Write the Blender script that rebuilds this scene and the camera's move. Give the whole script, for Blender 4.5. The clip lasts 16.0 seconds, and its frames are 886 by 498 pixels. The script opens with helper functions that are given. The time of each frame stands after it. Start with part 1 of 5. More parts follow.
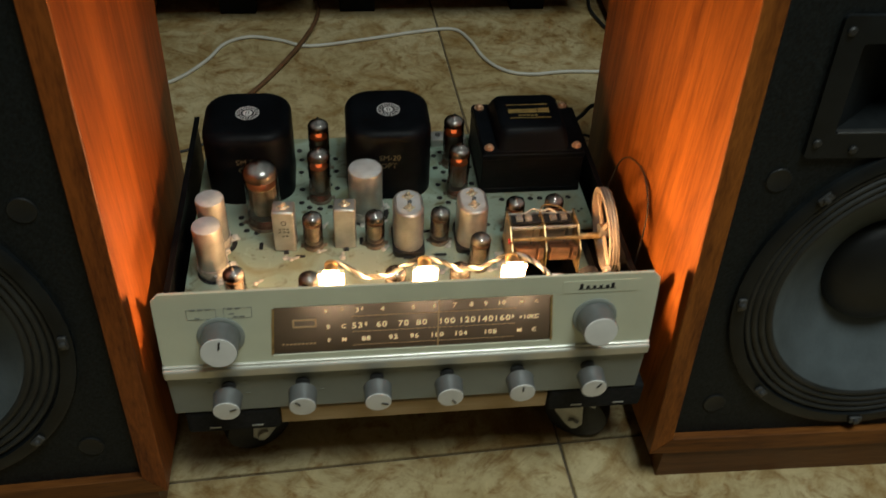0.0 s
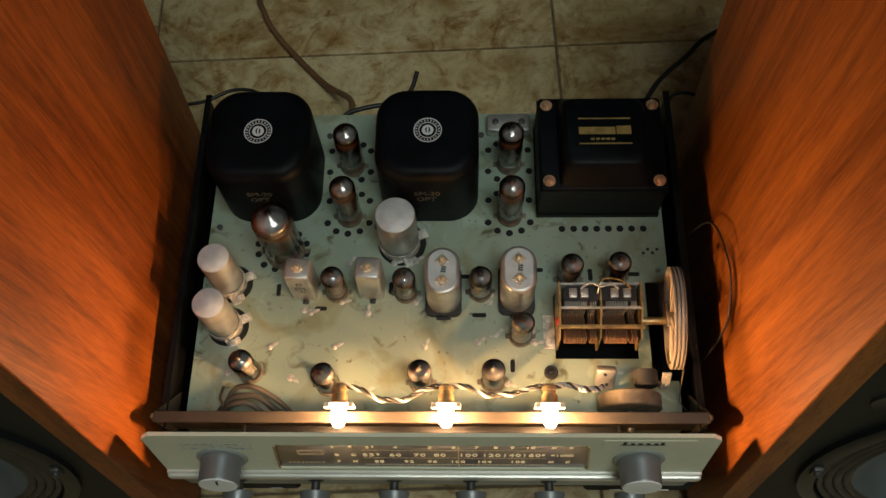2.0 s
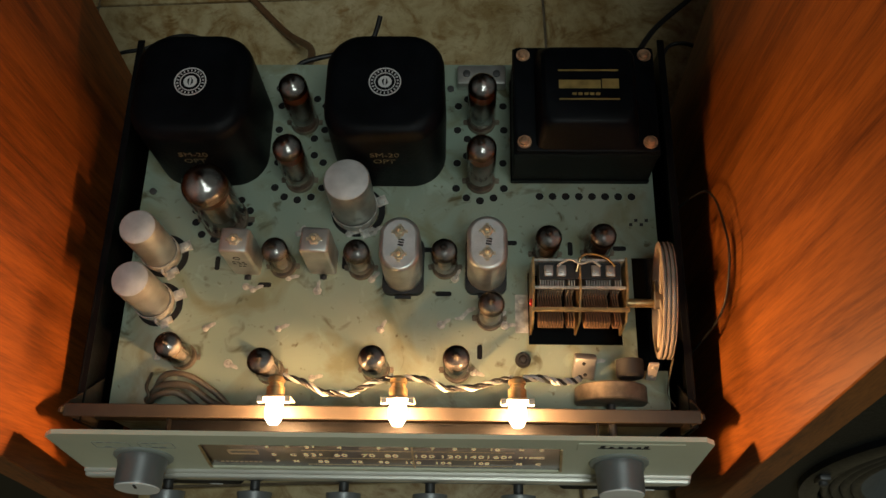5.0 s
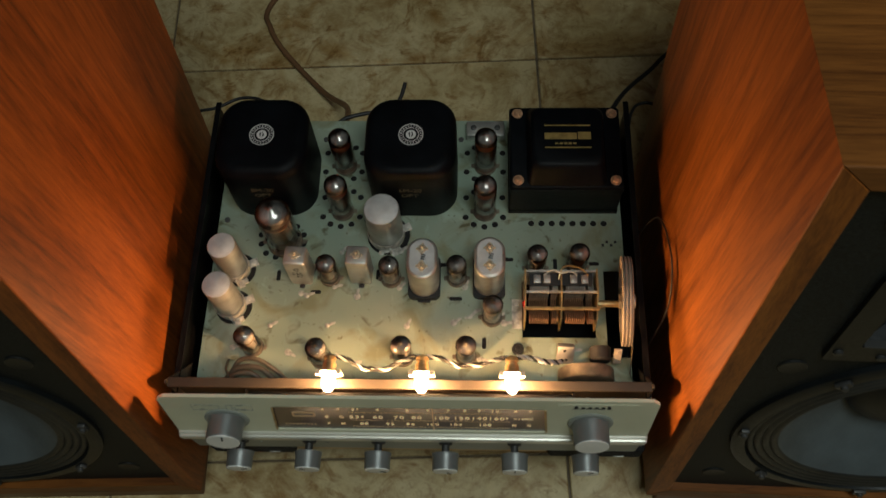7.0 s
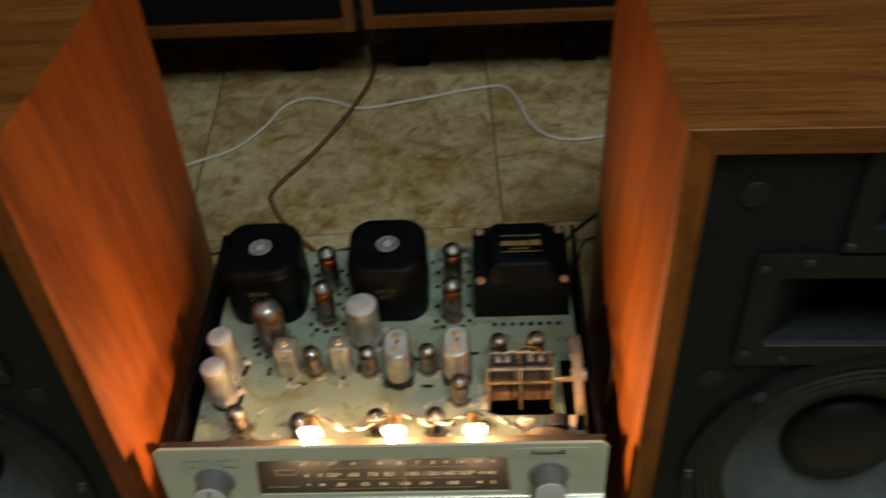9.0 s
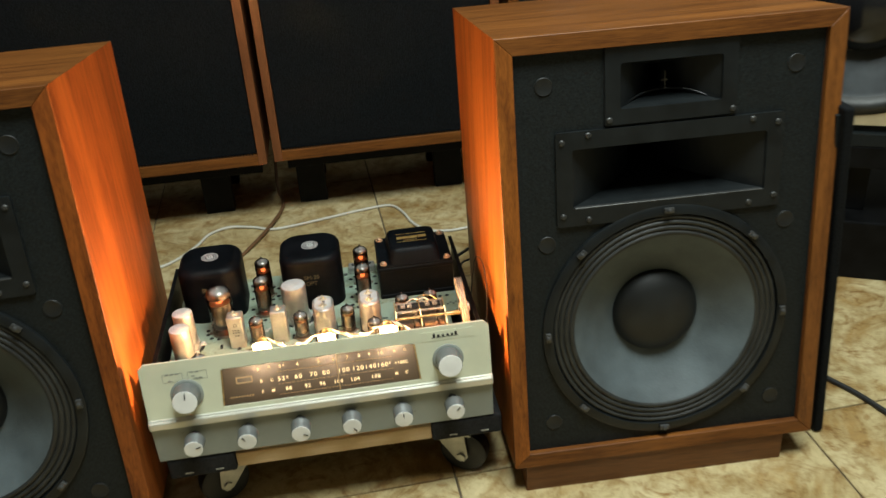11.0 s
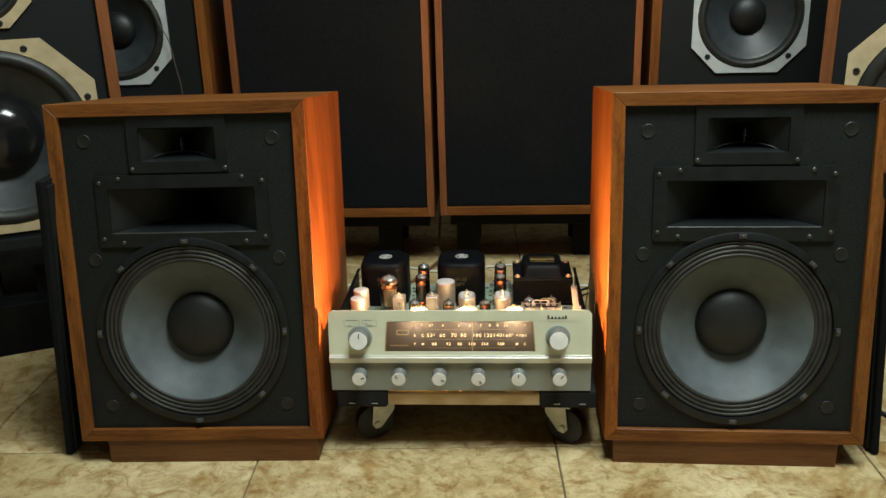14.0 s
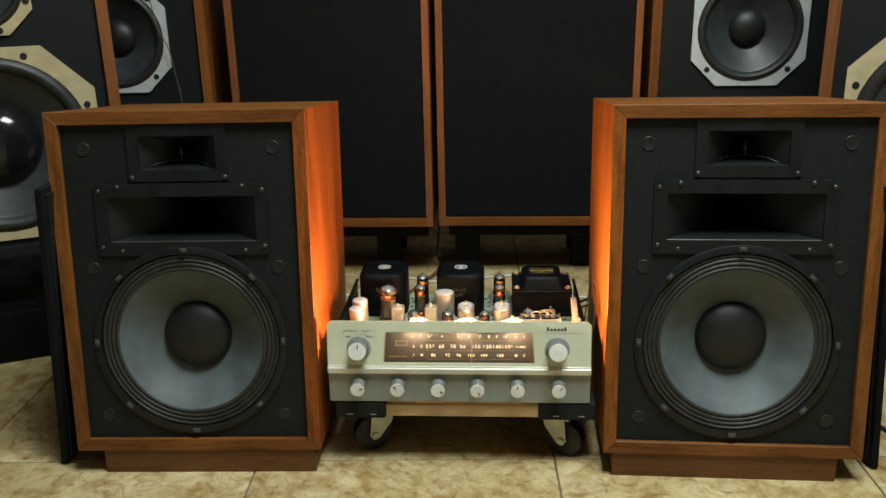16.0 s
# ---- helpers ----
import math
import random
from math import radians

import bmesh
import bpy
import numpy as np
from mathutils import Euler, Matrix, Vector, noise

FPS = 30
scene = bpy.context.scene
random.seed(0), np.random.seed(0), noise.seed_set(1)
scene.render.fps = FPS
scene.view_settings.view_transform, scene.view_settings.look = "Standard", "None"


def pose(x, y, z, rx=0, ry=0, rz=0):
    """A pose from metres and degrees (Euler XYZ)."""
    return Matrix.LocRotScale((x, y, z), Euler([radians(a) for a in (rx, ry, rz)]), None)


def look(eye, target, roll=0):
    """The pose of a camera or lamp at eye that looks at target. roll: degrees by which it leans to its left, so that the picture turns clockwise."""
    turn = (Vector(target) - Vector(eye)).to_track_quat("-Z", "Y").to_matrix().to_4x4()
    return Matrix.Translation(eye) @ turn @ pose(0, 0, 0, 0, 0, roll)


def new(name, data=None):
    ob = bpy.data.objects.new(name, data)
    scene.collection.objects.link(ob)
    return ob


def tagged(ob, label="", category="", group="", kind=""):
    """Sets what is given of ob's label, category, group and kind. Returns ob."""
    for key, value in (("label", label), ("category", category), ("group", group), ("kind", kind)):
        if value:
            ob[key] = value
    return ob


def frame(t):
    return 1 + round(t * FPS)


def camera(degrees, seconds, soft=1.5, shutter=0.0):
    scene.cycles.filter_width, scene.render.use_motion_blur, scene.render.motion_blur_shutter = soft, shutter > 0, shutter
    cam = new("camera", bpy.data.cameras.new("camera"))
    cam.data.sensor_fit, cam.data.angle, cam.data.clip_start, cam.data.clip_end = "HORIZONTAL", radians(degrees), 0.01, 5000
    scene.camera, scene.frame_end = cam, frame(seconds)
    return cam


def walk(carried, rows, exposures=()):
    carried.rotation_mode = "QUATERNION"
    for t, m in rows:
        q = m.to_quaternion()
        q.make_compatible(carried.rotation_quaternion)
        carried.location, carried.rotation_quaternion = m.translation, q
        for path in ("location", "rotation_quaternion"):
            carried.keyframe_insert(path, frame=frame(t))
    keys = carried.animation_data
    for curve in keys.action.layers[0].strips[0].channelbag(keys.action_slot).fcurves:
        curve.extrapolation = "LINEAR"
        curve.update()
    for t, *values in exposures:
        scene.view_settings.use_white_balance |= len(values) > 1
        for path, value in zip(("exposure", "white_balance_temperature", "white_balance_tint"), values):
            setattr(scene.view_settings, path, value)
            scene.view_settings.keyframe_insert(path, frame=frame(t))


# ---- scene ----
cam = camera(54.3, 16.0, shutter=0.6)
PATH = [
    (0, (-0.05, -0.485, 0.732), (0.166, 0.977, -0.615), 3.2),
    (0.5, (-0.007, -0.48, 0.767), (0.138, 0.986, -0.585), 1.9),
    (1, (0.009, -0.418, 0.789), (0.053, 0.823, -0.779), 0.5),
    (1.5, (0.026, -0.24, 0.826), (-0.039, 0.627, -0.975), -4.3),
    (2, (0.029, -0.124, 0.851), (-0.031, 0.694, -0.973), -4.0),
    (2.5, (0.036, -0.12, 0.854), (-0.049, 0.633, -0.997), -5.9),
    (3, (0.024, -0.079, 0.779), (-0.034, 0.61, -1.098), -4.1),
    (3.5, (0.029, -0.073, 0.759), (-0.009, 0.606, -1.122), -2.6),
    (4, (0.038, -0.077, 0.765), (0.015, 0.645, -1.1), -1.5),
    (6.5, (0.068, -0.088, 0.814), (-0.052, 0.654, -1.039), -7.8),
    (7, (0.058, -0.177, 0.929), (-0.022, 0.658, -0.886), -4.7),
    (7.5, (0.059, -0.19, 0.933), (-0.033, 0.65, -0.88), -5.4),
    (8, (0.053, -0.227, 0.934), (-0.034, 0.735, -0.817), -4.4),
    (8.5, (0.054, -0.317, 0.923), (-0.036, 0.864, -0.688), -3.6),
    (9, (0.094, -0.398, 0.923), (0.014, 0.977, -0.527), -4.0),
    (9.2, (0.136, -0.414, 0.925), (0.08, 0.986, -0.502), -5.1),
    (11.3, (0.054, -0.941, 0.808), (0.267, 0.836, -0.083), -3.8),
    (11.5, (0.054, -0.995, 0.808), (0.205, 0.8, -0.059), -4.0),
    (12, (0.045, -1.094, 0.793), (0.051, 0.735, -0.016), -3.0),
    (12.5, (0.04, -1.184, 0.786), (-0.03, 0.686, 0.08), -2.6),
    (13, (0.053, -1.212, 0.779), (-0.046, 0.668, 0.103), -1.7),
    (13.5, (0.065, -1.224, 0.782), (-0.047, 0.658, 0.116), -1.6),
    (14, (0.063, -1.23, 0.777), (-0.066, 0.655, 0.12), -1.7),
    (14.5, (0.061, -1.231, 0.776), (-0.077, 0.651, 0.113), -1.6),
    (15, (0.058, -1.231, 0.774), (-0.068, 0.655, 0.12), -1.3),
    (15.5, (0.057, -1.227, 0.778), (-0.061, 0.662, 0.131), -1.2),
    (16, (0.058, -1.227, 0.778), (-0.063, 0.665, 0.142), -1.2),
]
EXPOSURES = [(0.0, -1.08), (0.5, -0.6), (1.0, -1.28), (1.5, -1.68), (2.0, -1.48), (2.6, -1.15), (3.3, -1.85), (4.0, -1.98), (6.5, -1.72), (7.5, -1.68), (8.0, -1.56), (9.0, -1.25), (11.5, 0.34), (12.5, 0.28), (16.0, 0.2)]
ROOM_W, BULB_W = 62.0, 4.3
walk(cam, [(t, look(eye, target, roll)) for t, eye, target, roll in PATH], EXPOSURES)

# ---- light: a dim ceiling lamp in a dark room, three dial lamps in the receiver ----
BULB_X, BULB_Y, BULB_Z = (-0.0655, 0.0122, 0.0870), 0.018, 0.2345
world = bpy.data.worlds.new("dark_room")
world.use_nodes = True
scene.world = world
world.node_tree.nodes["Background"].inputs[0].default_value = (0.8, 0.9, 1.0, 1)
world.node_tree.nodes["Background"].inputs[1].default_value = 0.004


def lamp(name, kind, m, energy, colour, **more):
    data = bpy.data.lights.new(name, kind)
    data.energy, data.color = energy, colour
    if "size" in more:
        data.shape, data.size, data.size_y = "RECTANGLE", more["size"], more["size_y"]
    if "radius" in more:
        data.shadow_soft_size = more["radius"]
    ob = new(name, data)
    ob.matrix_world = m
    return ob


lamp("room_light", "AREA", look((0.42, -0.50, 2.37), (0.42, -0.50, 0)), ROOM_W, (0.89, 1.0, 0.96), size=0.9, size_y=0.7)
for bx_ in BULB_X:
    lamp("dial_lamp_light", "POINT", pose(bx_, BULB_Y, BULB_Z + 0.001), BULB_W, (1.0, 0.52, 0.22), radius=0.0045)


# ---- materials ----
def mat(name, colour, rough=0.5, metal=0.0, var=0.12, scale=40.0, bump=0.0, bscale=200.0, spec=0.5, stretch=(1, 1, 1), colour2=None, coat=0.0, emit=None, estr=0.0, rvar=0.1):
    m = bpy.data.materials.new(name)
    m.use_nodes = True
    nt = m.node_tree
    b = nt.nodes["Principled BSDF"]
    b.inputs["Roughness"].default_value, b.inputs["Metallic"].default_value = rough, metal
    b.inputs["Specular IOR Level"].default_value = spec
    b.inputs["Coat Weight"].default_value = coat
    b.inputs["Coat Roughness"].default_value = 0.15
    tc = nt.nodes.new("ShaderNodeTexCoord")
    mp = nt.nodes.new("ShaderNodeMapping")
    mp.inputs["Scale"].default_value = stretch
    nt.links.new(tc.outputs["Object"], mp.inputs["Vector"])
    n1 = nt.nodes.new("ShaderNodeTexNoise")
    n1.inputs["Scale"].default_value, n1.inputs["Detail"].default_value = scale, 6
    nt.links.new(mp.outputs[0], n1.inputs["Vector"])
    ramp = nt.nodes.new("ShaderNodeValToRGB")
    c2 = colour2 or tuple(c * (1 - 2 * var) for c in colour)
    c1 = colour if colour2 else tuple(min(1, c * (1 + var)) for c in colour)
    ramp.color_ramp.elements[0].position, ramp.color_ramp.elements[1].position = 0.32, 0.68
    ramp.color_ramp.elements[0].color, ramp.color_ramp.elements[1].color = (*c2, 1), (*c1, 1)
    nt.links.new(n1.outputs["Fac"], ramp.inputs[0])
    nt.links.new(ramp.outputs[0], b.inputs["Base Color"])
    n2 = nt.nodes.new("ShaderNodeTexNoise")
    n2.inputs["Scale"].default_value, n2.inputs["Detail"].default_value = bscale, 4
    nt.links.new(mp.outputs[0], n2.inputs["Vector"])
    mr = nt.nodes.new("ShaderNodeMapRange")
    mr.inputs[3].default_value, mr.inputs[4].default_value = max(0.02, rough - rvar), min(1, rough + rvar)
    nt.links.new(n2.outputs["Fac"], mr.inputs[0])
    nt.links.new(mr.outputs[0], b.inputs["Roughness"])
    if bump:
        bp = nt.nodes.new("ShaderNodeBump")
        bp.inputs["Strength"].default_value, bp.inputs["Distance"].default_value = bump, 0.001
        nt.links.new(n2.outputs["Fac"], bp.inputs["Height"])
        nt.links.new(bp.outputs[0], b.inputs["Normal"])
    if emit:
        b.inputs["Emission Color"].default_value, b.inputs["Emission Strength"].default_value = (*emit, 1), estr
    return m


def wood(name, light, dark, axis, rough=0.46):
    """Veneer with the grain along one axis: long streaks, fine pores and slow bands of colour."""
    m = bpy.data.materials.new(name)
    m.use_nodes = True
    nt = m.node_tree
    b = nt.nodes["Principled BSDF"]
    tc = nt.nodes.new("ShaderNodeTexCoord")

    def layer(sc, long, detail, dist=0.0):
        mp = nt.nodes.new("ShaderNodeMapping")
        s = [sc, sc, sc]
        s[axis] = long
        mp.inputs["Scale"].default_value = s
        nt.links.new(tc.outputs["Object"], mp.inputs["Vector"])
        n = nt.nodes.new("ShaderNodeTexNoise")
        n.inputs["Scale"].default_value, n.inputs["Detail"].default_value, n.inputs["Distortion"].default_value = 1, detail, dist
        nt.links.new(mp.outputs[0], n.inputs["Vector"])
        return n.outputs["Fac"]

    a, f, p = layer(19, 2.1, 7, 1.5), layer(150, 7.0, 6, 0.9), layer(800, 50.0, 3)
    m1 = nt.nodes.new("ShaderNodeMix")
    m1.inputs[0].default_value = 0.42
    nt.links.new(a, m1.inputs[2])
    nt.links.new(f, m1.inputs[3])
    m2 = nt.nodes.new("ShaderNodeMix")
    m2.inputs[0].default_value = 0.28
    nt.links.new(m1.outputs[0], m2.inputs[2])
    nt.links.new(p, m2.inputs[3])
    r = nt.nodes.new("ShaderNodeValToRGB")
    r.color_ramp.elements[0].position, r.color_ramp.elements[1].position = 0.385, 0.595
    r.color_ramp.elements[0].color, r.color_ramp.elements[1].color = (*dark, 1), (*light, 1)
    nt.links.new(m2.outputs[0], r.inputs[0])
    nt.links.new(r.outputs[0], b.inputs["Base Color"])
    bp = nt.nodes.new("ShaderNodeBump")
    bp.inputs["Strength"].default_value, bp.inputs["Distance"].default_value = 0.25, 0.0006
    nt.links.new(m2.outputs[0], bp.inputs["Height"])
    nt.links.new(bp.outputs[0], b.inputs["Normal"])
    b.inputs["Roughness"].default_value = rough
    b.inputs["Specular IOR Level"].default_value = 0.28
    return m


def glass(name, tint, rough=0.03, ior=1.6):
    m = bpy.data.materials.new(name)
    m.use_nodes = True
    nt = m.node_tree
    nt.nodes.remove(nt.nodes["Principled BSDF"])
    t, g = nt.nodes.new("ShaderNodeBsdfTransparent"), nt.nodes.new("ShaderNodeBsdfGlossy")
    t.inputs[0].default_value = (*tint, 1)
    g.inputs["Roughness"].default_value = rough
    fr = nt.nodes.new("ShaderNodeFresnel")
    fr.inputs[0].default_value = ior
    mx = nt.nodes.new("ShaderNodeMixShader")
    nt.links.new(fr.outputs[0], mx.inputs[0])
    nt.links.new(t.outputs[0], mx.inputs[1])
    nt.links.new(g.outputs[0], mx.inputs[2])
    nt.links.new(mx.outputs[0], nt.nodes["Material Output"].inputs[0])
    return m


def tile_mat():
    m = mat("stone_tile", (0.60, 0.50, 0.29), 0.36, 0, scale=5.5, colour2=(0.42, 0.32, 0.15), bump=0.35, bscale=60, rvar=0.14)
    nt = m.node_tree
    b = nt.nodes["Principled BSDF"]
    ramp = next(n for n in nt.nodes if n.type == "VALTORGB")
    tc = next(n for n in nt.nodes if n.type == "TEX_COORD")
    mp = next(n for n in nt.nodes if n.type == "MAPPING")
    inf = nt.nodes.new("ShaderNodeObjectInfo")
    mul = nt.nodes.new("ShaderNodeMath")
    mul.operation, mul.inputs[1].default_value = "MULTIPLY", 37.0
    nt.links.new(inf.outputs["Random"], mul.inputs[0])
    com = nt.nodes.new("ShaderNodeCombineXYZ")
    nt.links.new(mul.outputs[0], com.inputs[0])
    nt.links.new(mul.outputs[0], com.inputs[1])
    nt.links.new(com.outputs[0], mp.inputs["Location"])
    nz = nt.nodes.new("ShaderNodeTexNoise")
    nz.inputs["Roughness"].default_value = 0.74
    nz.inputs["Scale"].default_value, nz.inputs["Detail"].default_value, nz.inputs["Distortion"].default_value = 30, 14, 0.5
    nt.links.new(mp.outputs[0], nz.inputs["Vector"])
    r2 = nt.nodes.new("ShaderNodeValToRGB")
    e = r2.color_ramp.elements
    e[0].position, e[0].color = 0.38, (0.56, 0.42, 0.24, 1)
    e[1].position, e[1].color = 0.52, (1.0, 1.0, 1.0, 1)
    x = e.new(0.70)
    x.color = (1.3, 1.32, 1.32, 1)
    nt.links.new(nz.outputs["Fac"], r2.inputs[0])
    mx = nt.nodes.new("ShaderNodeMix")
    mx.data_type, mx.blend_type = "RGBA", "MULTIPLY"
    mx.inputs[0].default_value = 0.68
    nt.links.new(ramp.outputs[0], mx.inputs[6])
    nt.links.new(r2.outputs[0], mx.inputs[7])
    out = mx.outputs[2]
    # cloudy brown veins and darker pitted flecks
    for sc, det, dist, lo, hi, k, tint in ((5.0, 10, 2.6, 0.48, 0.64, 0.85, (0.62, 0.46, 0.27, 1)), (13.0, 12, 3.2, 0.53, 0.66, 0.85, (0.52, 0.36, 0.20, 1)), (95.0, 6, 1.0, 0.60, 0.68, 0.55, (0.50, 0.38, 0.25, 1))):
        n = nt.nodes.new("ShaderNodeTexNoise")
        n.inputs["Scale"].default_value, n.inputs["Detail"].default_value, n.inputs["Distortion"].default_value, n.inputs["Roughness"].default_value = sc, det, dist, 0.66
        nt.links.new(mp.outputs[0], n.inputs["Vector"])
        mr = nt.nodes.new("ShaderNodeMapRange")
        mr.inputs["From Min"].default_value, mr.inputs["From Max"].default_value, mr.inputs["To Max"].default_value = lo, hi, k
        nt.links.new(n.outputs["Fac"], mr.inputs["Value"])
        vein = nt.nodes.new("ShaderNodeMix")
        vein.data_type, vein.blend_type = "RGBA", "MULTIPLY"
        nt.links.new(mr.outputs[0], vein.inputs[0])
        nt.links.new(out, vein.inputs[6])
        vein.inputs[7].default_value = tint
        out = vein.outputs[2]
    nt.links.new(out, b.inputs["Base Color"])
    return m


def smoked(name):
    """Brown glass that lets the lamps behind it shine through faintly."""
    m = mat(name, (0.06, 0.034, 0.02), 0.10, var=0.15, scale=25, rvar=0.04, coat=0.45)
    nt = m.node_tree
    tr = nt.nodes.new("ShaderNodeBsdfTranslucent")
    tr.inputs[0].default_value = (0.072, 0.080, 0.092, 1)
    mx = nt.nodes.new("ShaderNodeAddShader")
    nt.links.new(nt.nodes["Principled BSDF"].outputs[0], mx.inputs[0])
    nt.links.new(tr.outputs[0], mx.inputs[1])
    nt.links.new(mx.outputs[0], nt.nodes["Material Output"].inputs[0])
    return m


def worn_plate(name, colour, rough, metal, **kw):
    """Plated steel with brown tarnish blotches, grime specks and pale scuffs."""
    m = mat(name, colour, rough, metal, **kw)
    nt = m.node_tree
    b = nt.nodes["Principled BSDF"]
    last = next(n for n in nt.nodes if n.type == "VALTORGB").outputs[0]
    mp = next(n for n in nt.nodes if n.type == "MAPPING")
    for sc, det, dist, lo, hi, tint in ((19, 7, 1.2, 0.50, 0.66, (0.80, 0.70, 0.55, 1)), (46, 9, 0.8, 0.60, 0.70, (0.42, 0.34, 0.24, 1)), (150, 5, 0.3, 0.65, 0.73, (0.50, 0.42, 0.32, 1)), (30, 8, 1.8, 0.60, 0.72, (1.22, 1.26, 1.30, 1))):
        n = nt.nodes.new("ShaderNodeTexNoise")
        n.inputs["Scale"].default_value, n.inputs["Detail"].default_value, n.inputs["Distortion"].default_value = sc, det, dist
        shift = nt.nodes.new("ShaderNodeVectorMath")
        shift.inputs[1].default_value = (sc * 0.37, sc * 0.21, 0)
        nt.links.new(mp.outputs[0], shift.inputs[0])
        nt.links.new(shift.outputs[0], n.inputs["Vector"])
        r = nt.nodes.new("ShaderNodeMapRange")
        r.inputs["From Min"].default_value, r.inputs["From Max"].default_value = lo, hi
        nt.links.new(n.outputs["Fac"], r.inputs["Value"])
        mx = nt.nodes.new("ShaderNodeMix")
        mx.data_type, mx.blend_type = "RGBA", "MULTIPLY"
        nt.links.new(r.outputs[0], mx.inputs[0])
        nt.links.new(last, mx.inputs[6])
        mx.inputs[7].default_value = tint
        last = mx.outputs[2]
    nt.links.new(last, b.inputs["Base Color"])
    return m


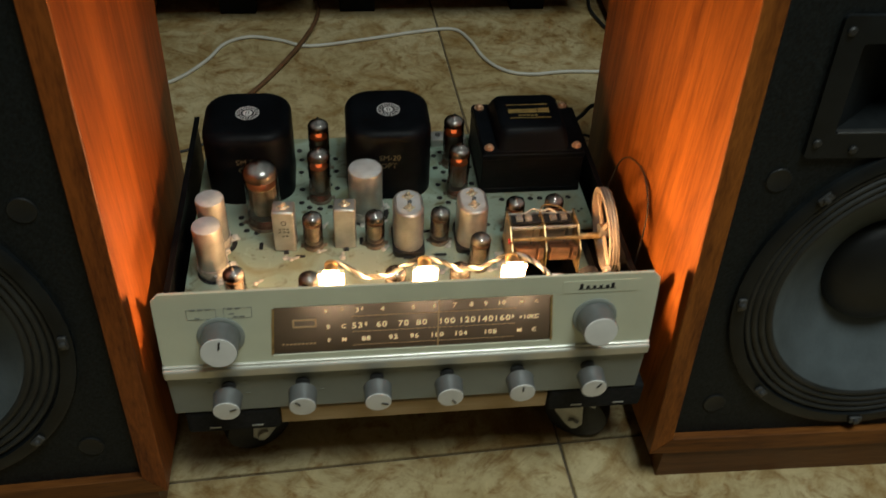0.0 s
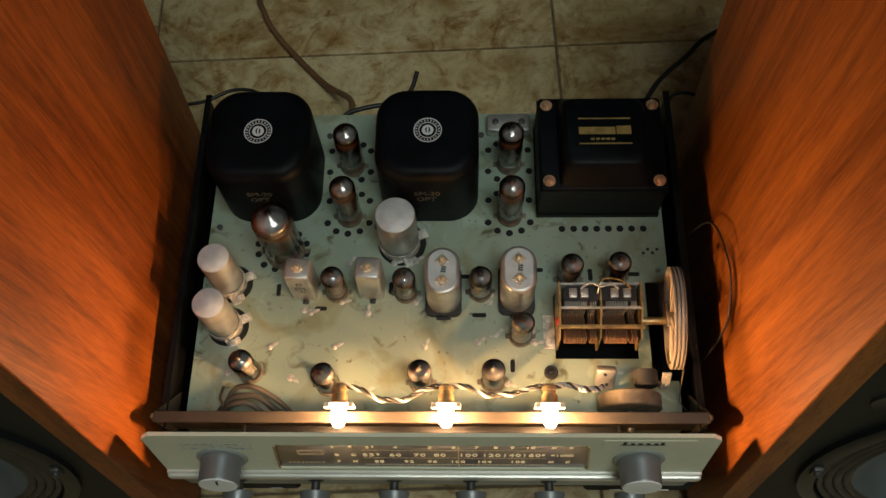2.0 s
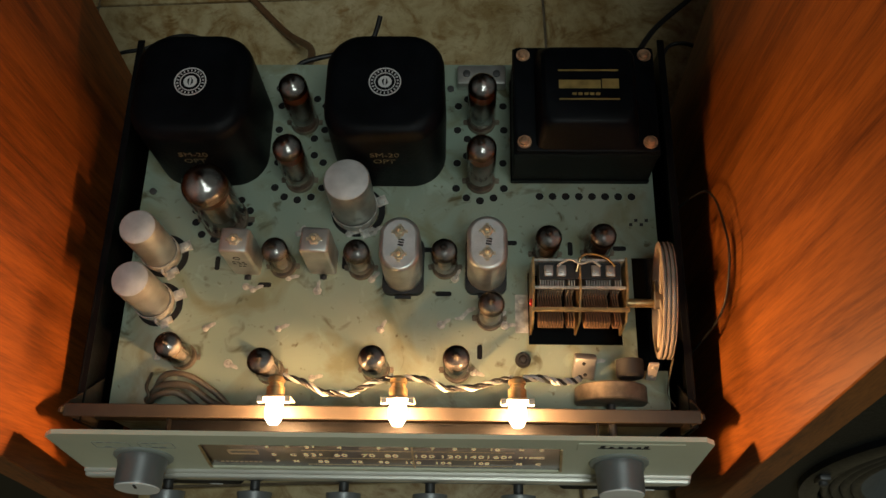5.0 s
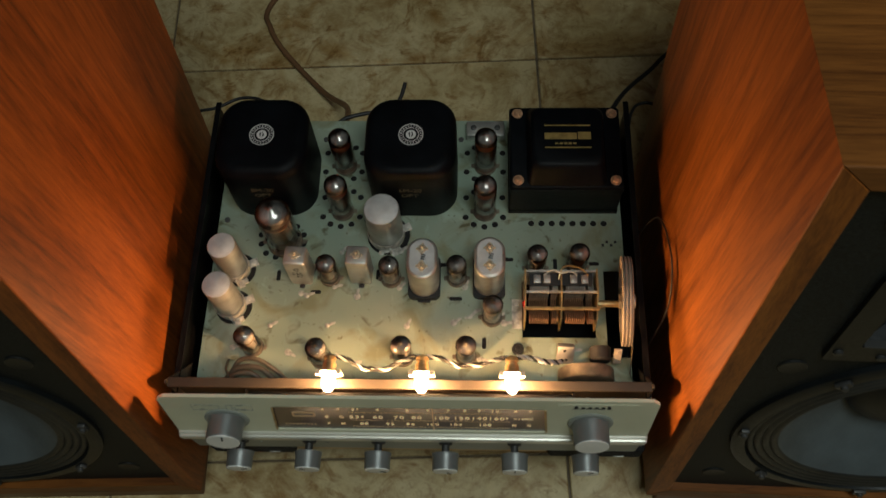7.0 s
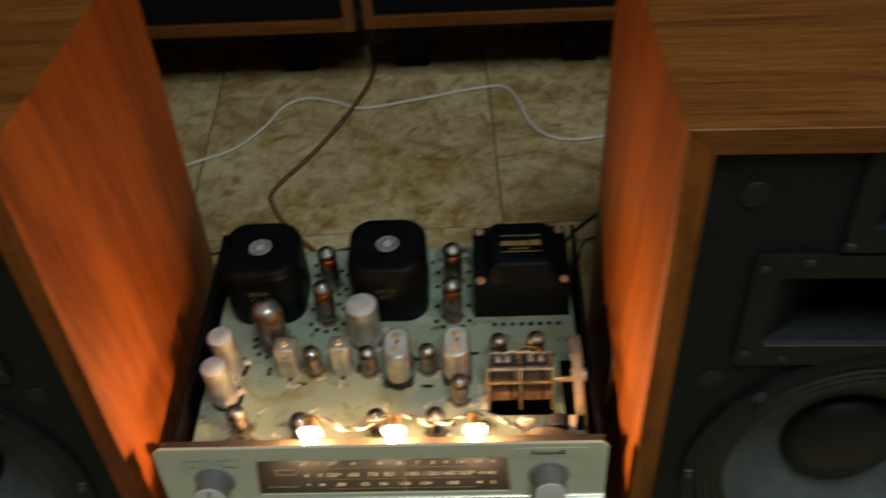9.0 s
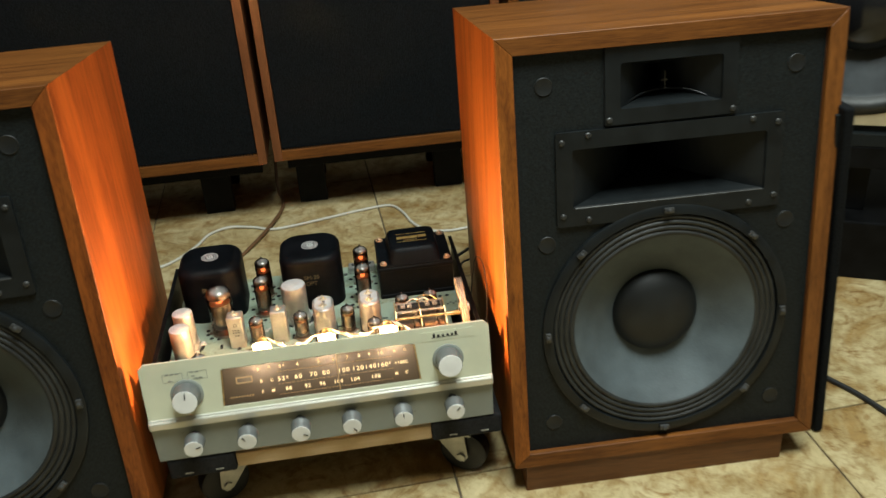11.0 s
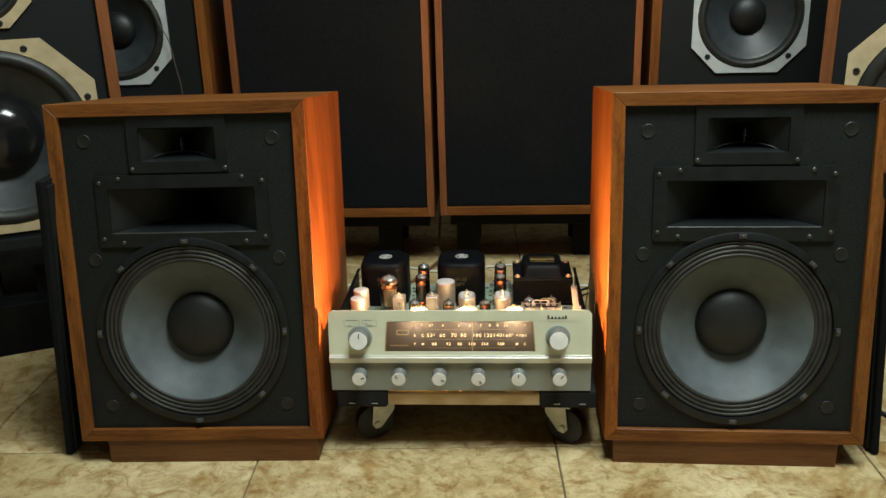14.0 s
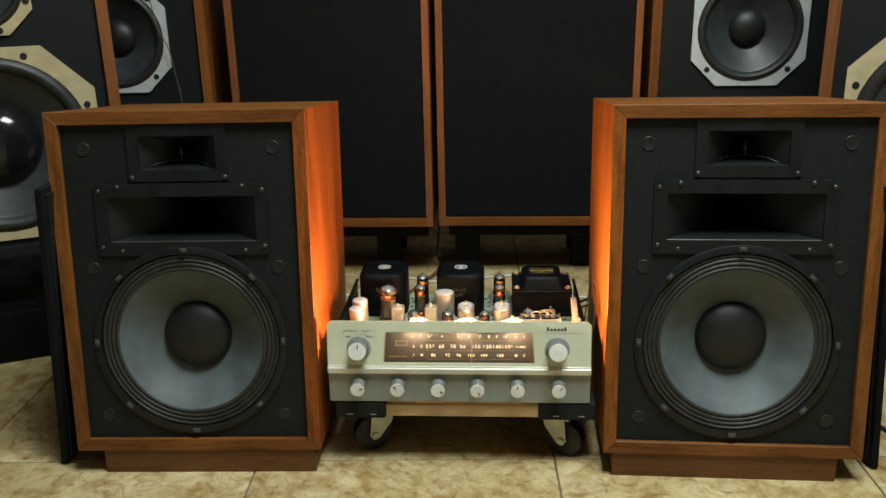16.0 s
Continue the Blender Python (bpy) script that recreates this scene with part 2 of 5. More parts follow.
WL, WD = (0.235, 0.083, 0.0165), (0.085, 0.0265, 0.0054)
M = dict(
    wood_v=wood("veneer_upright_grain", WL, WD, 2),
    # inner sides: each cabinet's veneer tone with the bulbs' warm light mixed in
    wood_red_lit=wood("red_brown_lit_side_veneer", (0.290, 0.078, 0.0120), (0.085, 0.0185, 0.0034), 2),
    wood_gold_lit=wood("golden_brown_lit_side_veneer", (0.345, 0.108, 0.0160), (0.120, 0.0320, 0.0052), 2),
    wood_x=wood("veneer_cross_grain", WL, WD, 0),
    plinth=wood("plinth_stain", (0.19, 0.080, 0.027), (0.10, 0.038, 0.013), 0),
    oldwood=wood("dark_frame_grain", (0.24, 0.085, 0.03), (0.13, 0.045, 0.016), 2),
    pine=wood("bare_softwood", (0.62, 0.45, 0.26), (0.50, 0.34, 0.17), 0, 0.55),
    baffle=mat("black_painted_baffle", (0.0078, 0.0108, 0.0112), 0.6, bump=0.35, bscale=700, var=0.4, scale=420, spec=0.3),
    horn=mat("black_cast_horn", (0.0082, 0.0103, 0.0112), 0.42, spec=0.35, bump=0.15, bscale=350, var=0.2),
    grille=mat("black_grille_cloth", (0.0046, 0.0058, 0.0068), 0.9, bump=1.0, bscale=420, var=0.48, scale=380, spec=0.2),
    cone=mat("grey_paper_cone", (0.090, 0.110, 0.118), 0.55, bump=0.35, bscale=320, var=0.14, scale=22),
    surround=mat("doped_surround", (0.022, 0.023, 0.021), 0.5, bump=0.2, var=0.2),
    cap_dome=mat("black_dust_cap", (0.008, 0.0092, 0.0092), 0.5, bump=0.25, bscale=600, var=0.2),
    cap_gloss=mat("glossy_black_dome", (0.01, 0.01, 0.011), 0.15, var=0.1),
    polycone=mat("dark_grey_cone", (0.030, 0.036, 0.040), 0.42, var=0.15, bump=0.1),
    ring_white=mat("white_cast_ring", (0.50, 0.53, 0.53), 0.45, var=0.06, bump=0.1),
    ring_cream=mat("cream_cast_ring", (0.52, 0.42, 0.25), 0.5, var=0.08, bump=0.1),
    screw=mat("grey_screw_steel", (0.10, 0.10, 0.098), 0.5, 0.6, var=0.15),
    screw_dark=mat("blackened_screw", (0.06, 0.06, 0.058), 0.45, 0.5, var=0.15),
    brass=mat("tarnished_brass", (0.56, 0.40, 0.19), 0.35, 0.7, var=0.25, scale=120),
    copper=mat("tarnished_copper_plate", (0.60, 0.36, 0.21), 0.4, 0.45, var=0.3, scale=200),
    alu=mat("dull_aluminium_can", (0.53, 0.53, 0.50), 0.40, 0.75, var=0.14, scale=60, bump=0.1, bscale=300),
    alu_top=mat("blasted_aluminium_top", (0.58, 0.59, 0.58), 0.6, 0.35, var=0.08, scale=90, bump=0.2, bscale=800),
    chassis=worn_plate("passivated_chassis_plate", (0.345, 0.405, 0.310), 0.40, 0.20, scale=8, colour2=(0.25, 0.335, 0.265), bump=0.06, bscale=160, rvar=0.16),
    black_metal=mat("black_painted_steel", (0.0045, 0.0046, 0.005), 0.45, spec=0.12, var=0.25, bump=0.12, bscale=300),
    crinkle=mat("black_stoved_cover", (0.0032, 0.0042, 0.0055), 0.46, spec=0.08, var=0.25, bump=0.15, bscale=420),
    lamin=mat("black_core_laminations", (0.005, 0.005, 0.005), 0.5, spec=0.1, var=0.4, scale=60, stretch=(1, 1, 20), bump=0.4, bscale=120),
    rail=mat("stained_bronze_rail", (0.062, 0.050, 0.038), 0.5, 0.4, var=0.2, scale=30, bump=0.1),
    panel_up=mat("sage_cream_enamel", (0.70, 0.71, 0.53), 0.42, var=0.05, scale=14, bump=0.06, bscale=300),
    panel_low=mat("grey_green_enamel", (0.285, 0.31, 0.28), 0.45, var=0.07, scale=14, bump=0.06, bscale=300),
    trim=mat("satin_silver_trim", (0.72, 0.71, 0.63), 0.34, 0.5, var=0.05, scale=30),
    knob=mat("ribbed_grey_knob", (0.20, 0.212, 0.21), 0.40, 0.35, var=0.1),
    knob_face=mat("white_knob_face", (0.87, 0.87, 0.84), 0.42, 0.0, var=0.05),
    ink=mat("black_print", (0.015, 0.015, 0.015), 0.6, var=0.1),
    faint=mat("faint_grey_print", (0.27, 0.28, 0.24), 0.6, var=0.1),
    dial=smoked("smoked_brown_dial"),
    digit=mat("backlit_numeral", (0.7, 0.55, 0.3), 0.5, var=0.03, emit=(1.0, 0.72, 0.40), estr=1.1),
    digit_dim=mat("backlit_line", (0.5, 0.35, 0.2), 0.5, var=0.03, emit=(1.0, 0.6, 0.25), estr=0.10),
    bulb=mat("glowing_bulb", (1, 0.9, 0.7), 0.3, var=0.0, emit=(1.0, 0.82, 0.55), estr=40.0),
    holder=mat("white_lamp_clip", (0.72, 0.66, 0.52), 0.5, 0.1, var=0.08),
    glow=mat("hot_heater", (0.5, 0.1, 0.03), 0.6, var=0.0, emit=(1.0, 0.2, 0.05), estr=1.7),
    plate=mat("grey_valve_plate", (0.34, 0.32, 0.29), 0.5, 0.2, var=0.2, scale=90),
    mica=mat("mica_disc", (0.45, 0.40, 0.32), 0.4, var=0.1),
    getter=mat("silver_brown_getter", (0.34, 0.335, 0.33), 0.2, 0.35, var=0.4, scale=70, rvar=0.05),
    glass=glass("valve_glass", (0.96, 0.94, 0.91)),
    solder=mat("grey_solder_lug", (0.58, 0.56, 0.50), 0.45, 0.25, var=0.25, scale=150),
    socket=mat("brown_valve_socket", (0.17, 0.14, 0.10), 0.5, 0.3, var=0.25, scale=120),
    pane=glass("clear_pane", (0.97, 0.97, 0.97), 0.04, 1.22),
    hole=mat("dark_opening", (0.006, 0.006, 0.006), 0.9, var=0.1),
    label_white=mat("silver_white_badge", (0.62, 0.63, 0.62), 0.45, var=0.05),
    label_gold=mat("gold_foil_print", (0.42, 0.30, 0.10), 0.4, 0.5, var=0.2, scale=100),
    stamp=mat("worn_gold_stamp", (0.16, 0.13, 0.07), 0.55, var=0.35, scale=400),
    rubber=mat("black_rubber", (0.008, 0.008, 0.008), 0.55, var=0.2, bump=0.15),
    screw_bright=mat("bright_core_screw", (0.74, 0.66, 0.48), 0.35, 0.6, var=0.2, scale=300),
    zinc=mat("zinc_plated_bracket", (0.50, 0.49, 0.44), 0.42, 0.6, var=0.15, scale=40),
    carpet=mat("black_dolly_carpet", (0.008, 0.008, 0.009), 0.95, var=0.35, scale=300, bump=1.0, bscale=900),
    wire_w=mat("white_flex", (0.62, 0.60, 0.52), 0.5, var=0.05),
    wire_b=mat("brown_flex", (0.17, 0.085, 0.04), 0.45, var=0.15),
    wire_k=mat("black_flex", (0.015, 0.015, 0.015), 0.5, var=0.1),
    wire_g=mat("grey_brown_lead", (0.10, 0.085, 0.06), 0.5, var=0.2),
    wire_s=mat("blue_grey_lead", (0.35, 0.40, 0.46), 0.5, var=0.1),
    cream_wheel=mat("cream_drum_plastic", (0.40, 0.34, 0.27), 0.45, var=0.15, scale=50),
    red=mat("red_lacquer_dab", (0.5, 0.02, 0.01), 0.4, var=0.1),
    tile=tile_mat(),
    grout=mat("brown_grout", (0.17, 0.13, 0.08), 0.9, var=0.2, scale=60, bump=0.5),
    wall=mat("painted_plaster", (0.42, 0.40, 0.36), 0.85, var=0.05, scale=4, bump=0.2, bscale=90),
)


# ---- mesh helpers ----
def part(name, bm, material, parent=None, label="", smooth=None, m=None):
    if m is not None:
        bm.transform(m)
    me = bpy.data.meshes.new(name)
    bmesh.ops.recalc_face_normals(bm, faces=bm.faces)
    if smooth is not None:
        for f in bm.faces:
            f.smooth = True
        for e in bm.edges:
            if len(e.link_faces) == 2 and e.calc_face_angle(0) > radians(smooth):
                e.smooth = False
    bm.to_mesh(me)
    bm.free()
    me.materials.append(M[material])
    ob = new(name, me)
    ob.parent = parent
    if label:
        ob["label"] = label
    return ob


def root(name, x, y, z, label, category, group="", rz=0):
    ob = new(name)
    ob.empty_display_size = 0.02
    ob.matrix_world = pose(x, y, z, 0, 0, rz)
    return tagged(ob, label, category, group)


def box(x0, x1, y0, y1, z0, z1, bev=0.0, seg=2, bm=None):
    own = bmesh.new()
    bmesh.ops.create_cube(own, size=1)
    for v in own.verts:
        v.co = Vector((x0 + (v.co.x + .5) * (x1 - x0), y0 + (v.co.y + .5) * (y1 - y0), z0 + (v.co.z + .5) * (z1 - z0)))
    if bev:
        bmesh.ops.bevel(own, geom=list(own.edges), offset=bev, segments=seg, profile=0.5, affect="EDGES")
    return own


def join(*bms):
    out = bmesh.new()
    for b in bms:
        me = bpy.data.meshes.new("tmp")
        b.to_mesh(me)
        b.free()
        out.from_mesh(me)
        bpy.data.meshes.remove(me)
    return out


def lathe(profile, n=32, axis="z", m=None, cap=True):
    """A solid of revolution about z (or y, x) from pairs of radius and height."""
    bm = bmesh.new()
    rings = []
    for r, h in profile:
        if r < 1e-6:
            rings.append([bm.verts.new((0, 0, h))])
        else:
            rings.append([bm.verts.new((r * math.cos(2 * math.pi * k / n), r * math.sin(2 * math.pi * k / n), h)) for k in range(n)])
    for a, b in zip(rings, rings[1:]):
        for k in range(n):
            q = [a[k % len(a)], a[(k + 1) % len(a)], b[(k + 1) % len(b)], b[k % len(b)]]
            q = list(dict.fromkeys(q))
            if len(q) > 2:
                bm.faces.new(q)
    for ring in (rings[0], rings[-1]):
        if cap and len(ring) > 2 and profile[0] != profile[-1]:
            bm.faces.new(ring)
    if axis == "y":
        bm.transform(Matrix.Rotation(radians(90), 4, "X"))
    if axis == "x":
        bm.transform(Matrix.Rotation(radians(90), 4, "Y"))
    if m is not None:
        bm.transform(m)
    return bm


def prism(outline, h0, h1, bev=0.0, seg=2):
    """An outline in x and y, drawn up from h0 to h1."""
    bm = bmesh.new()
    low = [bm.verts.new((x, y, h0)) for x, y in outline]
    high = [bm.verts.new((x, y, h1)) for x, y in outline]
    bm.faces.new(low)
    bm.faces.new(high)
    n = len(outline)
    for k in range(n):
        bm.faces.new([low[k], low[(k + 1) % n], high[(k + 1) % n], high[k]])
    if bev:
        edges = [e for e in bm.edges if all(abs(v.co.z - h1) < 1e-7 for v in e.verts)]
        bmesh.ops.bevel(bm, geom=edges, offset=bev, segments=seg, profile=0.5, affect="EDGES")
    return bm


def ringed(outer, inner, h0, h1):
    """A flat frame between two outlines of equal length."""
    bm = bmesh.new()
    n = len(outer)
    v = [[bm.verts.new((x, y, h)) for x, y in o] for o, h in ((outer, h0), (outer, h1), (inner, h1), (inner, h0))]
    for a in range(4):
        for k in range(n):
            bm.faces.new([v[a][k], v[a][(k + 1) % n], v[(a + 1) % 4][(k + 1) % n], v[(a + 1) % 4][k]])
    return bm


def rounded(w, d, r, n=6, x=0.0, y=0.0):
    pts = []
    for cx, cy, a0 in ((w / 2 - r, d / 2 - r, 0), (-w / 2 + r, d / 2 - r, 90), (-w / 2 + r, -d / 2 + r, 180), (w / 2 - r, -d / 2 + r, 270)):
        for k in range(n + 1):
            a = radians(a0 + 90 * k / n)
            pts.append((x + cx + r * math.cos(a), y + cy + r * math.sin(a)))
    return pts


def circle(r, n=32, x=0.0, y=0.0, a0=0.0):
    return [(x + r * math.cos(2 * math.pi * k / n + a0), y + r * math.sin(2 * math.pi * k / n + a0)) for k in range(n)]


def sweep(points, r, n=8, steps=6, closed=False):
    """A round cord through the points, smoothed."""
    P = [Vector(p) for p in points]
    fine = []
    for i in range(len(P) - 1):
        p0, p1, p2, p3 = P[max(i - 1, 0)], P[i], P[i + 1], P[min(i + 2, len(P) - 1)]
        for s in range(steps):
            t = s / steps
            fine.append(0.5 * ((2 * p1) + (p2 - p0) * t + (2 * p0 - 5 * p1 + 4 * p2 - p3) * t * t + (3 * p1 - p0 - 3 * p2 + p3) * t ** 3))
    fine.append(P[-1])
    bm = bmesh.new()
    rings = []
    up = Vector((0.13, 0.21, 0.97))
    for i, p in enumerate(fine):
        d = (fine[min(i + 1, len(fine) - 1)] - fine[max(i - 1, 0)]).normalized()
        u = d.cross(up)
        u = u.normalized() if u.length > 1e-4 else d.cross(Vector((1, 0, 0))).normalized()
        v = d.cross(u)
        rings.append([bm.verts.new(p + r * (math.cos(2 * math.pi * k / n) * u + math.sin(2 * math.pi * k / n) * v)) for k in range(n)])
    for a, b in zip(rings, rings[1:]):
        for k in range(n):
            bm.faces.new([a[k], a[(k + 1) % n], b[(k + 1) % n], b[k]])
    bm.faces.new(rings[0])
    bm.faces.new(rings[-1])
    return bm


def letters(text, size, m, shear=0.0, depth=0.0001, bold=0.0):
    cu = bpy.data.curves.new("text", "FONT")
    cu.body, cu.size, cu.align_x, cu.align_y, cu.shear, cu.extrude, cu.offset = text, size, "CENTER", "CENTER", shear, depth, bold
    cu.resolution_u = 3
    ob = bpy.data.objects.new("text", cu)
    scene.collection.objects.link(ob)
    me = bpy.data.meshes.new_from_object(ob.evaluated_get(bpy.context.evaluated_depsgraph_get()))
    bm = bmesh.new()
    bm.from_mesh(me)
    bpy.data.objects.remove(ob)
    bpy.data.curves.remove(cu)
    bpy.data.meshes.remove(me)
    bm.transform(m)
    return bm


def turned(bm, m):
    bm.transform(m)
    return bm


FRONT = pose(0, 0, 0, 90)  # turns an outline in x and y upright, facing the viewer


# ---- the room ----
def slab(name, x0, x1, y0, y1, z0, z1, material, label):
    return tagged(part(name, box(x0, x1, y0, y1, z0, z1), material), label, "wall" if "wall" in name else name, kind="structure")


floor = slab("floor", -2.6, 2.8, -3.4, 1.75, -0.12, -0.004, "grout", "beige stone tile floor with narrow dark joints")
slab("wall_north", -2.6, 2.8, 1.75, 1.87, -0.12, 2.4, "wall", "plain pale plaster wall behind the loudspeakers")
slab("wall_south", -2.6, 2.8, -3.52, -3.4, -0.12, 2.4, "wall", "plain pale plaster wall")
slab("wall_west", -2.72, -2.6, -3.4, 1.75, -0.12, 2.4, "wall", "plain pale plaster wall")
slab("wall_east", 2.8, 2.92, -3.4, 1.75, -0.12, 2.4, "wall", "plain pale plaster wall")
slab("ceiling", -2.72, 2.92, -3.52, 1.87, 2.4, 2.5, "wall", "plain pale ceiling")


# ---- the pair of three-way horn loudspeakers on slanted plinths ----
SW, SD, SH, LEAN = 0.391, 0.345, 0.537, 7.05


def ring_spots(n, r, a0=0.0):
    return [(r * math.cos(2 * math.pi * k / n + a0), r * math.sin(2 * math.pi * k / n + a0)) for k in range(n)]


def horn(depth, mw, mh, tw, th, n=10):
    """The flare of a horn: a mouth that narrows towards the throat."""
    bm = bmesh.new()
    loops = []
    for k in range(n + 1):
        t = k / n
        f = (1 - t) ** 1.7
        w, h, d = tw + (mw - tw) * f, th + (mh - th) * (1 - t) ** 1.1, depth * t
        loops.append([bm.verts.new((sx * w / 2, d, sz * h / 2)) for sx, sz in ((-1, -1), (1, -1), (1, 1), (-1, 1))])
    for a, b in zip(loops, loops[1:]):
        for k in range(4):
            bm.faces.new([a[k], a[(k + 1) % 4], b[(k + 1) % 4], b[k]])
    return bm


def frame_plate(w, h, r, mw, mh, mr, cz, thick, y):
    bm = ringed(rounded(w, h, r, 4, 0, cz), rounded(mw, mh, mr, 4, 0, cz), 0, thick)
    bm.transform(pose(0, y, 0) @ FRONT)
    return bm


def woofer(parent, cx, cz, y, m, ro, rs, rc, rd, dome="cap_dome", cone="cone", lugs=8):
    """A cone driver facing the viewer at (cx, y, cz): its basket ring, pleated surround, cone and dust cap."""
    at = m @ pose(cx, y, cz, 90)
    part("basket_ring", lathe([(ro, 0), (ro, 0.004), (ro - 0.003, 0.0055), (rs + 0.001, 0.0055), (rs, 0.001), (rs, 0), (ro, 0)], 64), "horn", parent, "black stamped rim", 40, at)
    prof = []
    for k in range(17):
        t = k / 16
        prof.append((rs - t * (rs - rc), 0.001 + 0.0032 * abs(math.sin(t * math.pi * 4)) * (1 - 0.3 * t)))
    part("surround", lathe(prof, 64, cap=False), "surround", parent, "pleated black cloth surround", 60, at)
    depth = 0.66 * (rc - rd)
    part("cone", lathe([(rc, 0.001), (rc - 0.004, -0.002), ((rc * 2 + rd) / 3, -0.42 * depth), ((rc + rd * 2) / 3, -0.76 * depth), (rd * 0.96, -depth)], 64, cap=False), cone, parent, "", 60, at)
    part("dust_cap", lathe([(rd, -depth + 0.001)] + [(rd * math.cos(a), -depth + 0.001 + rd * 0.42 * math.sin(a)) for a in (0.25, 0.55, 0.85, 1.15, 1.4)] + [(0, -depth + 0.001 + rd * 0.42)], 48, cap=False), dome, parent, "", 60, at)
    for k in range(lugs):
        a = 2 * math.pi * k / lugs + math.pi / 2
        lug = part("mounting_lug", join(box(-0.006, 0.006, -0.0035, 0.0035, 0.005, 0.0085, 0.0012), lathe([(0.0028, 0.0085), (0.0028, 0.0105), (0.0012, 0.0115), (0, 0.0115)], 12)), "screw", parent, "", 40,
                   at @ pose((ro - 0.006) * math.cos(a), (ro - 0.006) * math.sin(a), 0, 0, 0, math.degrees(a) + 90))


def mitred(outline):
    """A cabinet board, mitred at both ends, run from front to back, with its long edges eased."""
    bm = prism(outline, -SD, 0)
    bmesh.ops.bevel(bm, geom=[e for e in bm.edges if all(abs(v.co.z) < 1e-7 for v in e.verts)], offset=0.0007, segments=1, affect="EDGES")
    bm.transform(FRONT)
    return bm


def horn_speaker(m_world, label, px, inner):
    """Lean is built into the cabinet; the plinth is cut to the slant."""
    s = root("loudspeaker", 0, 0, 0, label, "loudspeaker", "pair of horn loudspeakers")
    z0 = 0.0415
    m = pose(0, 0, z0, -LEAN)
    h, T = SW / 2, 0.0195
    for sx in (-1, 1):
        # the side facing the receiver takes the tint that carries bulb light
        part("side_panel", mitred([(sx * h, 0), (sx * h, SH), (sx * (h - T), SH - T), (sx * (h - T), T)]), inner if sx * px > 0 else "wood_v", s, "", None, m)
    part("top_panel", mitred([(-h, SH), (h, SH), (h - T, SH - T), (-h + T, SH - T)]), "wood_x", s, "", None, m)
    part("bottom_panel", mitred([(-h, 0), (h, 0), (h - T, T), (-h + T, T)]), "wood_x", s, "", None, m)
    part("back_panel", box(-h + T, h - T, SD - 0.016, SD - 0.002, T, SH - T), "baffle", s, "", None, m)
    # motorboard with openings for the drivers
    bw, y = h - T, 0.008
    cut = bmesh.new()
    zt, wz, wr = SH - T, 0.180, 0.141
    ring = circle(wr, 48, 0, wz)
    tw, th, tz = 0.1155, 0.0505, 0.474
    mw, mh, mz = 0.2255, 0.070, 0.3743
    low = [cut.verts.new((x, y, z)) for x, z in ring]
    outline = []
    for x, z in ring:
        d = Vector((x, z - wz))
        k = min(bw / max(abs(d.x), 1e-6), (0.326 - wz if d.y > 0 else wz - T) / max(abs(d.y), 1e-6))
        outline.append(cut.verts.new((d.x * k, y, wz + d.y * k)))
    for k in range(48):
        a, b = k, (k + 1) % 48
        cut.faces.new([low[a], low[b], outline[b], outline[a]])
    # corners that the round fan leaves open
    for sx in (-1, 1):
        for zc in (0.326, T):
            vs = sorted((v for v in outline if v.co.x * sx > 0), key=lambda v: (Vector((sx * bw, y, zc)) - v.co).length)[:2]
            c = cut.verts.new((sx * bw, y, zc))
            cut.faces.new([c, vs[0], vs[1]])
    part("woofer_board", cut, "baffle", s, "black painted motorboard", None, m)
    for piece in (
                        box(-bw, bw, y, y + 0.012, 0.326, mz - mh / 2), box(-bw, -mw / 2, y, y + 0.012, mz - mh / 2, mz + mh / 2), box(mw / 2, bw, y, y + 0.012, mz - mh / 2, mz + mh / 2),
                        box(-bw, bw, y, y + 0.012, mz + mh / 2, tz - th / 2), box(-bw, -tw / 2, y, y + 0.012, tz - th / 2, tz + th / 2), box(tw / 2, bw, y, y + 0.012, tz - th / 2, tz + th / 2),
                        box(-bw, bw, y, y + 0.012, tz + th / 2, zt)):
        part("baffle_board", piece, "baffle", s, "", None, m)
    for sx in (-0.0752, 0.0752):
        part("panel_seam", box(sx - 0.0004, sx + 0.0004, y - 0.0008, y, 0.431, zt), "hole", s, "", None, m)
    for name, w, hh, r, a, b, c, dep, tww, thh in (("tweeter_horn", 0.150, 0.0845, 0.002, tw, th, tz, 0.06, 0.012, 0.02), ("midrange_horn", 0.263, 0.1105, 0.004, mw, mh, mz, 0.11, 0.03, 0.025)):
        p = part(name, join(frame_plate(w, hh, r, a, b, 0.003, c - (0.001 if "mid" in name else 0), 0.004, y)), "horn", s, "black plastic horn", None, m)
        fl = horn(dep, a, b, tww, thh)
        fl.transform(pose(0, y, c))
        part("flare", fl, "horn", p, "", None, m)
        for sx in (-1, 1):
            for sz in ((-1, 1) if "mid" in name else (-1,)):
                for ox in ((0.5, 0.36) if "mid" in name else (0.47,)):
                    part("screw_head", lathe([(0.0034, 0), (0.0034, 0.0012), (0.0022, 0.0022), (0, 0.0022)], 12), "screw_dark", p, "", 40,
                         m @ pose(sx * (w * ox - 0.007 * (ox == 0.5)), y - 0.004, c + sz * (hh / 2 - (0.006 if ox != 0.5 else 0.012)), 90))
    tongue = part("throat_vane", join(box(-0.0006, 0.0006, y + 0.018, y + 0.03, tz - 0.012, tz + 0.008), box(-0.004, 0.004, y + 0.02, y + 0.022, tz - 0.003, tz - 0.0015)), "screw", s, "", None, m)
